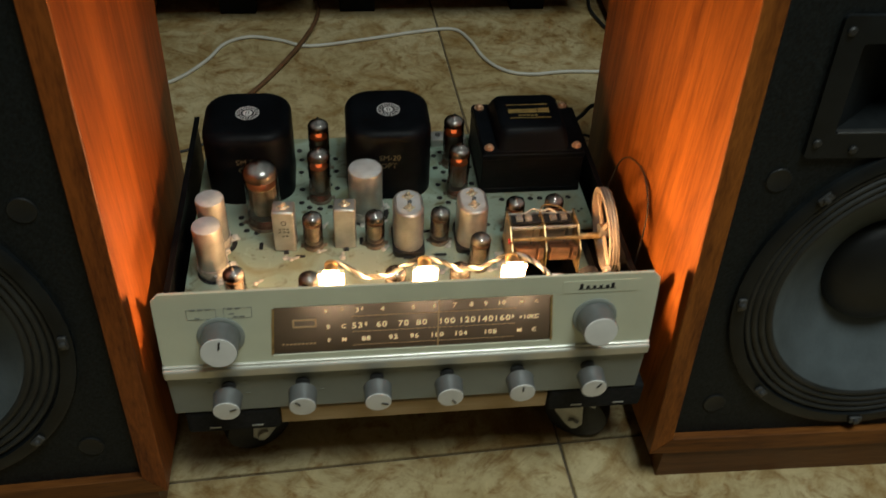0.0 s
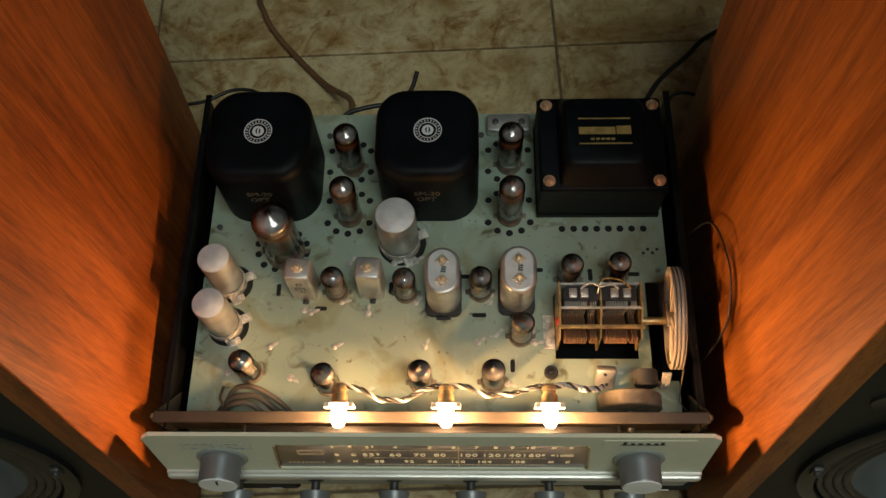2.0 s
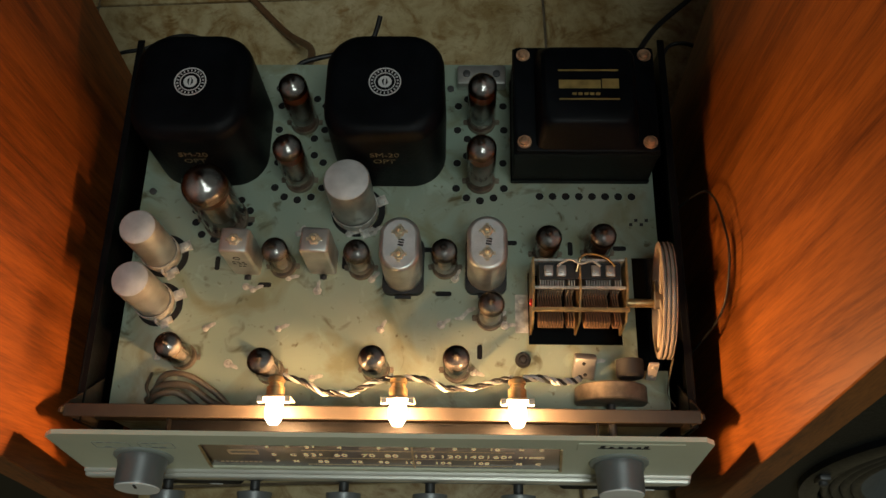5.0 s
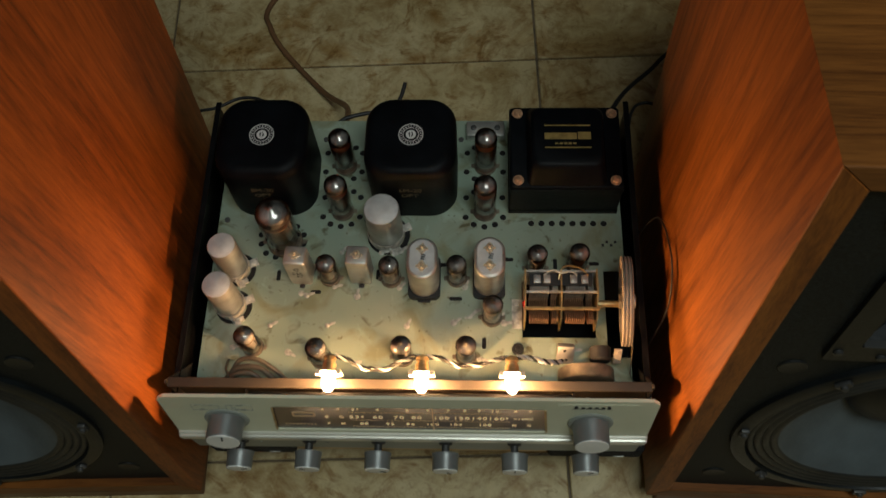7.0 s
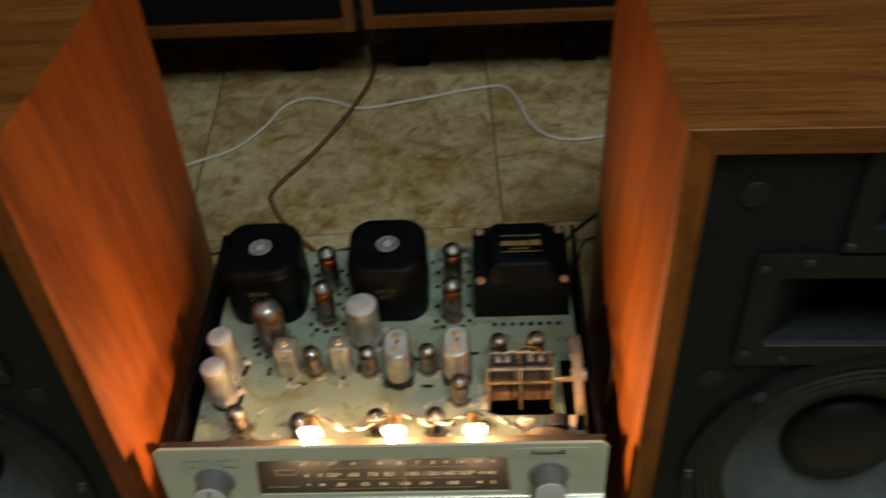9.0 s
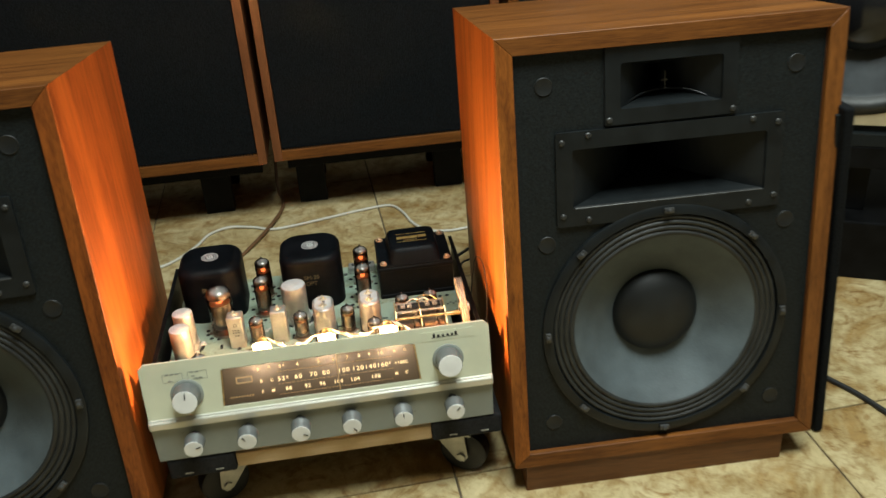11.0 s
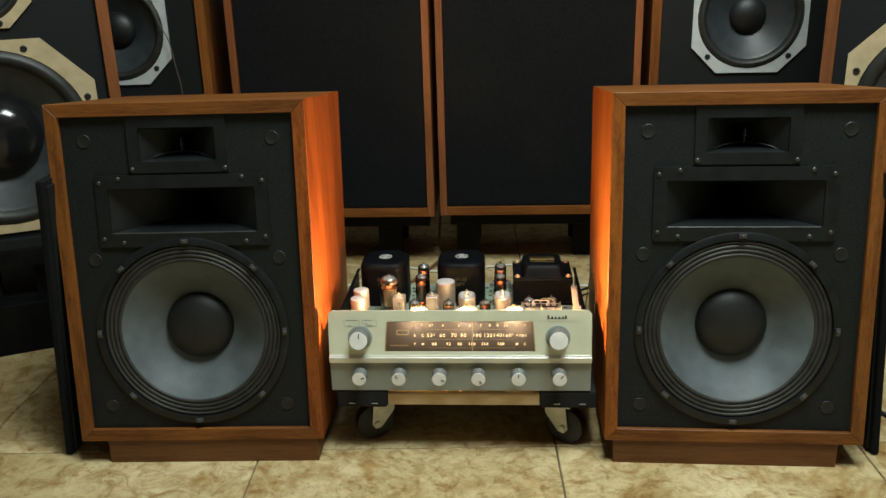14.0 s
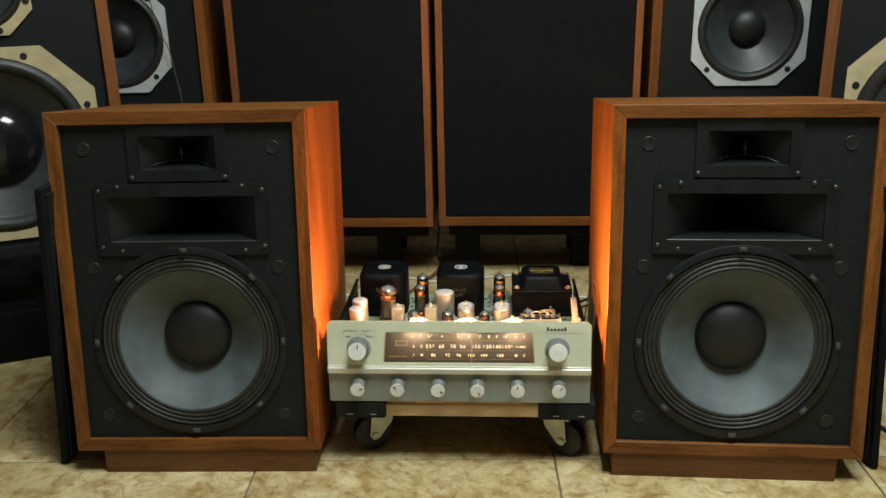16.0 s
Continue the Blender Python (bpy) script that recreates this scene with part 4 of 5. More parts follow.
def knob(x, z, y, r, h, angle, big):
    m = (TILT if big else pose(0, 0, 0)) @ pose(x, y, z, 90)
    n = 40
    k = ap("control_knob", lathe([(r * 0.8, 0.011 if not big else 0.001), (r * 1.02, 0.0115 if not big else 0.0015), (r * 1.02, 0.0135 if not big else 0.005), (r * 0.97, 0.015 if not big else 0.007), (r * 0.96, h - 0.0015), (r * 0.93, h)], n), "knob", None, "ribbed grey knob with white face", 40, m)
    ap("knob_face", lathe([(r * 0.92, h - 0.0005), (r * 0.9, h + 0.0008), (0, h + 0.0012)], n), "knob_face", k, "", 40, m)
    if angle is not None:
        ap("index_mark", box(-0.0006 if not big else -0.0007, 0.0006 if not big else 0.0007, r * 0.25, r * 0.72, h + 0.0009, h + 0.0016), "ink", k, "", None, m @ pose(0, 0, 0, 0, 0, angle))
    ap("knob_shaft", lathe([(0.0062, -0.002), (0.0062, 0.003), (0.0035, 0.004), (0.0035, 0.012)], 16), "screw", k, "", 40, m)


knob(-0.1555, 0.203, 0.0, 0.0155, 0.021, -8, True)
knob(0.1535, 0.203, 0.0, 0.0155, 0.021, None, True)
for x, a in zip((-0.156, -0.094, -0.031, 0.030, 0.092, 0.155), (-72, 38, -110, -145, 0, -38)):
    knob(x, 0.1465, -0.0085, 0.0120, 0.0265, a, False)
for x in (-0.1555, 0.1535):
    fp("knob_collar", lathe([(0.019, 0), (0.019, 0.0012), (0.018, 0.002), (0.0165, 0.002)], 40), "panel_low", front, "", 40, pose(x, 0, 0.203, 90))


# dial lamps in their clips
for x in BULB_X:
    m = pose(x, 0, BULB_Z)
    h = ap("lamp_holder", join(box(-0.0105, 0.0105, 0.0285, 0.0298, -0.012, 0.0055, 0.0004, 1), box(-0.0105, -0.0065, 0.0255, 0.0285, 0.001, 0.0055, 0.0004, 1), box(0.0065, 0.0105, 0.0255, 0.0285, 0.001, 0.0055, 0.0004, 1)), "holder", None, "white clip with lit dial bulb", None, m)
    ap("lamp_socket", lathe([(0.0058, -0.0298), (0.0058, -0.036), (0.0046, -0.0365), (0.0046, -0.039), (0.0055, -0.0395), (0.0055, -0.042), (0.003, -0.044), (0, -0.044)], 20, "y"), "brass", h, "", 40, m)
    b = ap("bulb_glass", lathe([(0.0035, -0.0285), (0.0052, -0.026), (0.0058, -0.021), (0.0052, -0.016), (0.003, -0.0125), (0, -0.0118)], 20, "y"), "bulb", h, "glowing clear bulb", 60, m)
    b.visible_shadow = False

# twisted leads between the lamps
def twist(points, mats, r, turns, rad):
    P = [Vector(p) for p in points]
    L = [0.0]
    for a, b in zip(P, P[1:]):
        L.append(L[-1] + (b - a).length)
    for i, material in enumerate(mats):
        out = []
        for s in range(0, turns * 8 + 1):
            d = L[-1] * s / (turns * 8)
            k = max(j for j in range(len(L) - 1) if L[j] <= d + 1e-9)
            c = P[k].lerp(P[k + 1], (d - L[k]) / (L[k + 1] - L[k]))
            a = 2 * math.pi * s / 8 + i * 2 * math.pi / len(mats)
            out.append(c + Vector((0, r * math.cos(a), r * math.sin(a))))
        ap("lamp_lead", sweep(out, rad, 6, 2), material, None, "", 60)


yb, zb = 0.043, BULB_Z + 0.001
twist([(BULB_X[0] + 0.004, yb, zb), (-0.05, 0.041, 0.230), (-0.038, 0.035, 0.225), (-0.02, 0.034, 0.226), (-0.004, 0.041, 0.230), (BULB_X[1] - 0.004, yb, zb)], ("wire_w", "wire_k", "wire_k"), 0.0013, 4, 0.0011)
twist([(BULB_X[1] + 0.004, yb, zb), (0.028, 0.043, 0.231), (0.042, 0.038, 0.226), (0.06, 0.039, 0.226), (0.074, 0.042, 0.231), (BULB_X[2] - 0.004, yb, zb)], ("wire_w", "wire_k", "wire_k"), 0.0013, 4, 0.0011)
twist([(BULB_X[2] + 0.004, yb, zb), (0.102, 0.045, 0.229), (0.115, 0.045, 0.218), (0.128, 0.05, 0.2), (0.134, 0.056, 0.185)], ("wire_w", "wire_k", "wire_s"), 0.0015, 4, 0.0011)


# ---- on the chassis ----
CACHE = {}


def shared(name, key, make, material, parent, m, label="", smooth=None):
    """Alike pieces share one mesh."""
    if key not in CACHE:
        ob = part(name, make(), material, parent, label, smooth)
        CACHE[key] = ob.data
    else:
        ob = new(name, CACHE[key])
        ob.parent = parent
        if label:
            ob["label"] = label
    ob.matrix_basis = m
    return ob


def valve(x, y, r, h, glow=0.0, tint="", lean=(0, 0), label="small glass valve with silver-brown getter"):
    """A glass valve in its socket: envelope, getter flash, plate, micas and a faint heater."""
    m = UP @ pose(x, y, Z, lean[0], lean[1])
    k = (r, h)
    v = shared("valve", ("base", k), lambda: join(lathe([(r * 1.05, 0), (r * 1.05, 0.003), (r * 1.02, 0.0036), (r * 0.7, 0.0036)], 24), box(-r * 1.32, -r * 1.0, -0.0022, 0.0022, 0, 0.0007), box(r * 1.0, r * 1.32, -0.0022, 0.0022, 0, 0.0007), lathe([(0.0016, 0.0009), (0.0016, 0.002), (0, 0.0022)], 10, "z", pose(-r * 1.2, 0, 0)), lathe([(0.0016, 0.0009), (0.0016, 0.002), (0, 0.0022)], 10, "z", pose(r * 1.2, 0, 0))), "socket", amp, m, label, 40)
    I = Matrix.Identity(4)
    dome = [(r * math.cos(a), h - r * 0.62 - 0.003 + r * 0.62 * math.sin(a)) for a in (0.0, 0.3, 0.6, 0.9, 1.15)]
    shared("glass_envelope", ("glass", k), lambda: lathe([(r * 0.9, 0.003), (r, 0.005)] + dome + [(r * 0.2, h - 0.0025), (0.0016, h - 0.001), (0.0007, h + 0.001), (0, h + 0.0012)], 28, cap=False), "glass", v, I, "", 60)
    g = 0.965
    gd = [(r * g * math.cos(a), h - r * 0.62 - 0.0033 + r * 0.6 * math.sin(a)) for a in (0.0, 0.3, 0.6, 0.9, 1.15)]
    shared("getter_flash", ("getter", k), lambda: lathe([(r * g, h - r * 0.62 - 0.003 - h * 0.05)] + gd + [(r * 0.2, h - 0.003), (0.0012, h - 0.002), (0, h - 0.0018)], 28, cap=False), "getter", v, I, "", 60)
    shared("anode", ("anode", k), lambda: join(lathe([(r * 0.62, h * 0.2), (r * 0.62, h * 0.62)], 20), box(-r * 0.8, r * 0.8, -0.0006, 0.0006, h * 0.22, h * 0.6)), "plate", v, I, "", 40)
    shared("mica_spacer", ("mica", k), lambda: join(lathe([(r * 0.86, h * 0.64), (r * 0.86, h * 0.65)], 20), lathe([(r * 0.86, h * 0.15), (r * 0.86, h * 0.16)], 20)), "mica", v, I)
    if glow:
        shared("heater_glow", ("glow", k), lambda: join(lathe([(r * 0.28, h * 0.655), (r * 0.28, h * 0.705), (0, h * 0.71)], 12), lathe([(r * 0.2, h * 0.07), (r * 0.2, h * 0.15)], 10)), "glow", v, I)
    return v


for x, y in ((-0.0765, 0.267), (-0.0765, 0.2155), (0.0655, 0.2675), (0.0650, 0.2155)):
    valve(x, y, 0.0108, 0.064, 1.0, label="slim output valve glowing orange inside")
valve(-0.131, 0.1815, 0.0165, 0.075, 1.0, label="large rectifier valve with silvered top")
for x, y, lx, ly in ((-0.0835, 0.1435, 0, 0), (-0.0245, 0.1425, 0, 0), (0.0385, 0.1435, 0, 0), (0.0715, 0.104, 0, 1), (0.1135, 0.1545, 0, 0), (0.1525, 0.156, 0, 0), (-0.1505, 0.0725, 0, -2), (-0.0860, 0.0625, 1, 0), (-0.0100, 0.0645, 0, 0), (0.0480, 0.0650, 0, 0)):
    valve(x, y, 0.0094, 0.043, 1.0, lean=(lx, ly))

# ventilation holes
spots = []
for cx, cy in ((-0.0785, 0.271), (-0.0775, 0.2195), (0.065, 0.271), (0.0645, 0.2195)):
    front_row = cy < 0.25
    for dx, dy in ((-0.018, 0.0115), (0.018, 0.0115), (-0.0185, -0.0105), (0.0185, -0.0105)):
        spots.append((cx + dx, cy + dy))
    for dx in ((-0.0105, 0.0, 0.0105) if front_row else (0.0105,)):
        spots.append((cx + dx * (1 if cx < 0 or front_row else -1), cy - 0.0185 - (0.0025 if dx == 0 else 0)))
    spots.append((cx + (0.0105 if cx < 0 else -0.0105), cy + 0.018))
spots += [(-0.121, 0.198), (-0.1135, 0.189), (-0.113, 0.179), (-0.1165, 0.1695), (-0.1545, 0.179), (-0.1555, 0.189), (-0.149, 0.169), (-0.139, 0.165)]
spots += [(0.1105 + 0.0101 * k, 0.2025) for k in range(8)]
for x, y in spots:
    shared("vent_hole", "hole", lambda: ringed(circle(0.0036, 16), circle(0.0031, 16), 0, 0.0002), "chassis", amp, UP @ pose(x, y, Z + 0.0001))
    shared("vent_opening", "open", lambda: prism(circle(0.0031, 16), 0, 0.0001), "hole", amp, UP @ pose(x, y, Z + 0.0001))

def loft(loops, n=8):
    """A closed cover from rounded outlines of width, depth, height and corner radius."""
    bm = bmesh.new()
    made = [[bm.verts.new((x, y, z)) for x, y in rounded(w, d, r, n)] for w, d, z, r in loops]
    for a, b in zip(made, made[1:]):
        for k in range(len(a)):
            bm.faces.new([a[k], a[(k + 1) % len(a)], b[(k + 1) % len(a)], b[k]])
    bm.faces.new(made[-1])
    return bm


# output transformers in rounded black covers
for i, x in enumerate((-0.1455, -0.0055)):
    h0, h1 = Z + 0.0003, Z + 0.0805
    body = loft([(0.086, 0.088, h0, 0.026)] + [(0.086 - 2 * 0.011 * (1 - math.cos(a)), 0.088 - 2 * 0.011 * (1 - math.cos(a)), h1 - 0.011 + 0.011 * math.sin(a), 0.026 - 0.007 * (1 - math.cos(a))) for a in np.linspace(0, math.pi / 2 * 0.98, 7)])
    t = ap("output_transformer", body, "crinkle", None, "black rounded output transformer cover with round badge", 50, pose(x, 0.2545, 0))
    ap("round_badge", join(ringed(circle(0.0116, 40), circle(0.0108, 40), h1, h1 + 0.0003), ringed(circle(0.0076, 40), circle(0.0070, 40), h1, h1 + 0.0003), prism(circle(0.0048, 30), h1, h1 + 0.0003),
       *[turned(box(-0.0004, 0.0004, 0.0085, 0.0101, h1, h1 + 0.0003), pose(0, 0, 0, 0, 0, 360 * k / 22)) for k in range(22)]), "label_white", t, "silver ring badge", None, pose(x + 0.001, 0.2545, 0))
    ap("badge_figure", join(*[turned(prism([(0.0005, -0.003), (0.0022, -0.0012), (0.0018, 0.0014), (0.0004, 0.0034), (0.0009, 0.0008)], h1 + 0.0003, h1 + 0.0005), pose(0, 0, 0, 0, 0, a)) for a in (0, 180)]), "crinkle", t, "", None, pose(x + 0.001, 0.2545, 0))
    ap("stamped_code", join(letters("SM-20", 0.0085, pose(x, 0.2545 - 0.0442, Z + 0.052) @ FRONT), letters("OPT", 0.0085, pose(x - 0.001, 0.2545 - 0.0442, Z + 0.0425) @ FRONT)), "stamp", t, "worn gold stamped letters")
    for sx in (-1, 1):
        ap("flange_screw", lathe([(0.0028, Z), (0.0028, Z + 0.0015), (0, Z + 0.002)], 10), "screw", t, "", 40, pose(x + sx * 0.046, 0.2985 if sx > 0 else 0.205, 0))

# power transformer: laminated core between pressed covers
px, py = 0.1415, 0.2585
pt = ap("power_transformer", box(-0.0525, 0.0525, -0.0445, 0.0445, Z + 0.0003, Z + 0.0497, 0.0008, 1), "lamin", None, "black laminated power transformer with stepped cover", None, pose(px, py, 0))
for k in range(2):
    ap("core_clamp", box(-0.0532, 0.0532, -0.0452, 0.0452, Z + 0.0003 + 0.043 * k, Z + 0.0064 + 0.043 * k, 0.0006, 1), "crinkle", pt, "", None, pose(px, py, 0))
bell = prism(rounded(0.105, 0.089, 0.003, 3), Z + 0.0497, Z + 0.0525, 0.001, 2)
ap("cover_flange", bell, "crinkle", pt, "", 40, pose(px, py, 0))
bm = loft(((0.074, 0.086, Z + 0.0525, 0.006), (0.073, 0.080, Z + 0.058, 0.008), (0.070, 0.070, Z + 0.066, 0.009), (0.067, 0.064, Z + 0.0705, 0.010), (0.062, 0.058, Z + 0.0722, 0.009)), 5)
ap("cover_dome", bm, "crinkle", pt, "", 30, pose(px, py, 0))
ap("foil_label", join(box(-0.0215, 0.0215, 0.0105, 0.0118, Z + 0.0722, Z + 0.0724), box(-0.0215, 0.0215, -0.0135, -0.0122, Z + 0.0722, Z + 0.0724), box(-0.0215, 0.0085, -0.004, 0.003, Z + 0.0722, Z + 0.0724), box(0.0095, 0.0215, -0.004, 0.004, Z + 0.0722, Z + 0.0724), *[box(x, x + 0.003, -0.0095, -0.0075, Z + 0.0722, Z + 0.0724) for x in np.arange(-0.012, 0.006, 0.0042)]), "label_gold", pt, "worn gold printed label", None, pose(px, py, 0))
for sx in (-1, 1):
    for sy in (-1, 1):
        ap("corner_bolt", join(lathe([(0.0052, Z + 0.0525), (0.0052, Z + 0.0535), (0.0036, Z + 0.0535), (0.0036, Z + 0.0555), (0.0022, Z + 0.057), (0, Z + 0.057)], 18)), "copper", pt, "", 40, pose(px + sx * 0.0455, py + sy * 0.037, 0))

# electrolytic cans
for x, y, r, h, ly in ((-0.176, 0.151, 0.0132, 0.057, 2), (-0.1755, 0.1125, 0.0132, 0.057, 2), (-0.0312, 0.1885, 0.0168, 0.057, 0)):
    c = ap("capacitor_can", lathe([(r, 0), (r, 0.004), (r * 0.985, 0.005), (r * 0.985, h * 0.42), (r * 1.0, h * 0.43), (r, h - 0.0015), (r * 0.96, h)], 40), "alu", None, "dull aluminium electrolytic capacitor can", 35, pose(x, y, Z))
    ap("can_top", lathe([(r * 0.96, h - 0.0002), (r * 0.9, h + 0.0004), (0, h + 0.0004)], 40), "alu_top", c, "", 40, pose(x, y, Z))
    ap("clamp_ring", join(lathe([(r + 0.0005, 0.006), (r + 0.0011, 0.006), (r + 0.0011, 0.012), (r + 0.0005, 0.012), (r + 0.0005, 0.006)], 40), box(r, r + 0.009, -0.004, 0.004, 0, 0.001), lathe([(0.0028, 0.001), (0.0028, 0.0028), (0, 0.0035)], 12, "z", pose(r + 0.005, 0, 0)), box(-0.003, 0.003, -r - 0.007, -r, 0, 0.001), box(-0.004, -0.002, -r - 0.004, -r - 0.001, 0, 0.009), box(0.003, 0.007, -r - 0.005, -r - 0.001, 0, 0.0035)), "solder", c, "steel mounting clamp with lugs", 40, pose(x, y, Z, 0, 0, 25))
    ap("base_gap", ringed(circle(r + 0.004, 30), circle(r - 0.001, 30), 0, 0.0002), "hole", c, "", None, pose(x + 0.002, y, Z + 0.0001))

# square coil cans, one stamped
for i, (x, y) in enumerate(((-0.1097, 0.1455), (-0.0527, 0.1462))):
    c = ap("coil_can", box(-0.0103, 0.0103, -0.0095, 0.0095, 0.0, 0.048, 0.0022, 3), "alu", None, "square aluminium coil can with core screw", 40, pose(x, y, Z, 0, 0, -3))
    ap("core_screw", join(lathe([(0.0046, 0.048), (0.0046, 0.0496), (0.0038, 0.0502), (0.0019, 0.0502), (0.0019, 0.0525), (0.0007, 0.0535), (0, 0.0535)], 6), box(-0.0058, 0.0058, -0.0011, 0.0011, 0.048, 0.0492)), "screw_bright", c, "", 40, pose(x, y, Z))
    if not i:
        ap("stamped_marks", join(ringed(circle(0.0026, 16, 0, 0.036), circle(0.0019, 16, 0, 0.036), 0, 0.0002), *[box(a, a + 0.0022, z, z + 0.0012, 0, 0.0002) for a, z in ((-0.005, 0.028), (-0.0015, 0.028), (0.002, 0.028), (-0.005, 0.0245), (-0.001, 0.0245), (0.0025, 0.0245), (-0.002, 0.0195), (0.001, 0.0195))]), "ink", c, "small black stamped marks", None, pose(x, y - 0.0096, Z, 0, 0, -3) @ FRONT)
    ap("can_lug", join(box(-0.0025, 0.0025, -0.013, -0.0095, 0, 0.0006), lathe([(0.0022, 0.0006), (0.0022, 0.0022), (0, 0.003)], 10, "z", pose(0.0005, -0.0115, 0))), "ink", c, "", None, pose(x, y, Z))

# oval transformer cans in rubber collars
for i, (x, y) in enumerate(((0.0075, 0.1428), (0.0690, 0.1440))):
    c = ap("oval_can", loft([(0.0285, 0.0415, 0.0015, 0.01424)] + [(0.0285 - 0.006 * (1 - math.cos(q)), 0.0415 - 0.006 * (1 - math.cos(q)), 0.047 + 0.003 * math.sin(q), 0.01424 - 0.003 * (1 - math.cos(q))) for q in np.linspace(0, math.pi / 2 * 0.97, 6)], 12), "alu", None, "oval aluminium coil can with two core screws", 35, pose(x, y, Z))
    ap("can_top", prism(rounded(0.0222, 0.0352, 0.0110, 12), 0.0499, 0.0503), "alu_top", c, "", None, pose(x, y, Z))
    ap("rubber_collar", ringed(rounded(0.0305, 0.0435, 0.006, 9, 0, -0.0005), rounded(0.0286, 0.0416, 0.01429, 9), 0, 0.0055), "rubber", c, "black rubber collar", 40, pose(x, y, Z + 0.0002))
    for dy in (-0.0085, 0.0085):
        ap("core_screw", join(lathe([(0.0043, 0.0503), (0.0043, 0.0516), (0.0036, 0.0522), (0.0019, 0.0522), (0.0019, 0.055), (0.0007, 0.0562), (0, 0.0562)], 6), box(-0.0056, 0.0056, -0.0012, 0.0012, 0.0503, 0.0514), box(-0.0012, 0.0012, -0.0056, 0.0056, 0.0503, 0.0512)), "screw_bright", c, "", 40, pose(x, y + dy, Z))
    ap("top_marks", join(*[box(a, a + 0.0013, -0.002, 0.002, 0.0503, 0.0505) for a in (-0.002, 0.0, 0.002)]), "ink", c, "", None, pose(x + 0.001, y, Z, 0, 0, 80))
    ap("collar_tab", box(-0.006, 0.006, -0.0245, -0.021, 0, 0.0015), "rubber", c, "", None, pose(x, y, Z + 0.0002))

# tuning capacitor: frame, two gangs of vanes, trimmers, shaft
tx0, tx1, ty0, ty1 = 0.1015, 0.1665, 0.0925, 0.1375
tc = ap("tuning_capacitor", join(box(tx0, tx1, 0.115, 0.1168, 0.1995, 0.2015), box(tx0, tx1, 0.1355, 0.1372, 0.1995, 0.2015), box(tx0, tx1, 0.1365, 0.1375, 0.168, 0.1995)), "solder", None, "two-gang brass and copper tuning capacitor")
for x in (tx0, (tx0 + tx1) / 2, tx1):
    e = prism([(ty0, 0.162), (ty1, 0.162), (ty1, 0.204), (0.1148, 0.204), (ty0 + 0.002, 0.19)], -0.0007, 0.0007)
    e.transform(Matrix(((0, 0, 1, x), (1, 0, 0, 0), (0, 1, 0, 0), (0, 0, 0, 1))))
    ap("end_plate", e, "brass", tc, "tarnished brass frame plate")
half = [(0.0155 * math.cos(a), 0.0155 * math.sin(a)) for a in np.linspace(math.pi * 0.92, math.pi * 1.92, 14)]
for g0 in (tx0 + 0.004, (tx0 + tx1) / 2 + 0.004):
    for k in range(13):
        x = g0 + 0.0018 * k
        if k >= 10:
            x += 0.0022
        shared("rotor_vane", "rotor", lambda: turned(prism(half, 0, 0.0006), Matrix(((0, 0, 1, 0), (1, 0, 0, 0), (0, 1, 0, 0), (0, 0, 0, 1)))), "copper", tc, pose(x, 0.1065, 0.1875, -14))
    for k in range(13):
        x = g0 + 0.0009 + 0.0018 * k + (0.0022 if k >= 10 else 0)
        shared("stator_vane", "stator", lambda: box(0, 0.0006, 0, 0.0175, 0, 0.0235), "solder", tc, pose(x, 0.1175, 0.1735))
for o in tc.children:
    if o.name.startswith(("rotor", "stator")):
        o.matrix_basis = UP @ o.matrix_basis
for x in (0.112, 0.121, 0.145, 0.155):
    ap("trimmer", join(box(-0.0032, 0.0032, -0.004, 0.004, 0, 0.003, 0.0006), lathe([(0.0024, 0.003), (0.0024, 0.0045), (0, 0.0048)], 12)), "alu", tc, "", 40, pose(x, 0.1275, 0.2016))
ap("front_bar", box(tx0 - 0.001, tx1 + 0.001, 0.0985, 0.1015, 0.1992, 0.2022, 0.0005, 1), "brass", tc, "bright brass bar across the gangs")
ap("trimmer_bar", join(box(tx0 + 0.004, tx1 - 0.004, 0.122, 0.134, 0.2, 0.2015)), "ink", tc)
ap("earth_lead", sweep([(0.118, 0.13, 0.206), (0.126, 0.134, 0.2085), (0.134, 0.131, 0.2085), (0.142, 0.133, 0.2085), (0.148, 0.13, 0.206)], 0.0009, 6), "wire_w", tc, "", 60)
ap("earth_lead", sweep([(0.131, 0.126, 0.206), (0.136, 0.137, 0.2095), (0.15, 0.136, 0.2095), (0.158, 0.13, 0.206)], 0.0008, 6), "brass", tc, "", 60)
ap("lacquer_dab", lathe([(0.0032, 0), (0.0025, 0.0015), (0, 0.002)], 12, "x"), "red", tc, "red lacquer dab", 50, pose(tx0 - 0.0008, 0.1075, 0.1925, 0, 0, 180))
ap("spindle", lathe([(0.003, 0), (0.003, 0.03)], 16, "x"), "brass", tc, "", 40, pose(tx1, 0.1065, 0.196))
ap("mounting_foot", join(box(0.0905, 0.1, 0.093, 0.122, Z, Z + 0.001), lathe([(0.0025, Z + 0.001), (0.0025, Z + 0.003), (0, Z + 0.0035)], 10, "z", pose(0.095, 0.098, 0)), lathe([(0.0025, Z + 0.001), (0.0025, Z + 0.003), (0, Z + 0.0035)], 10, "z", pose(0.095, 0.117, 0))), "solder", tc, "", 40)

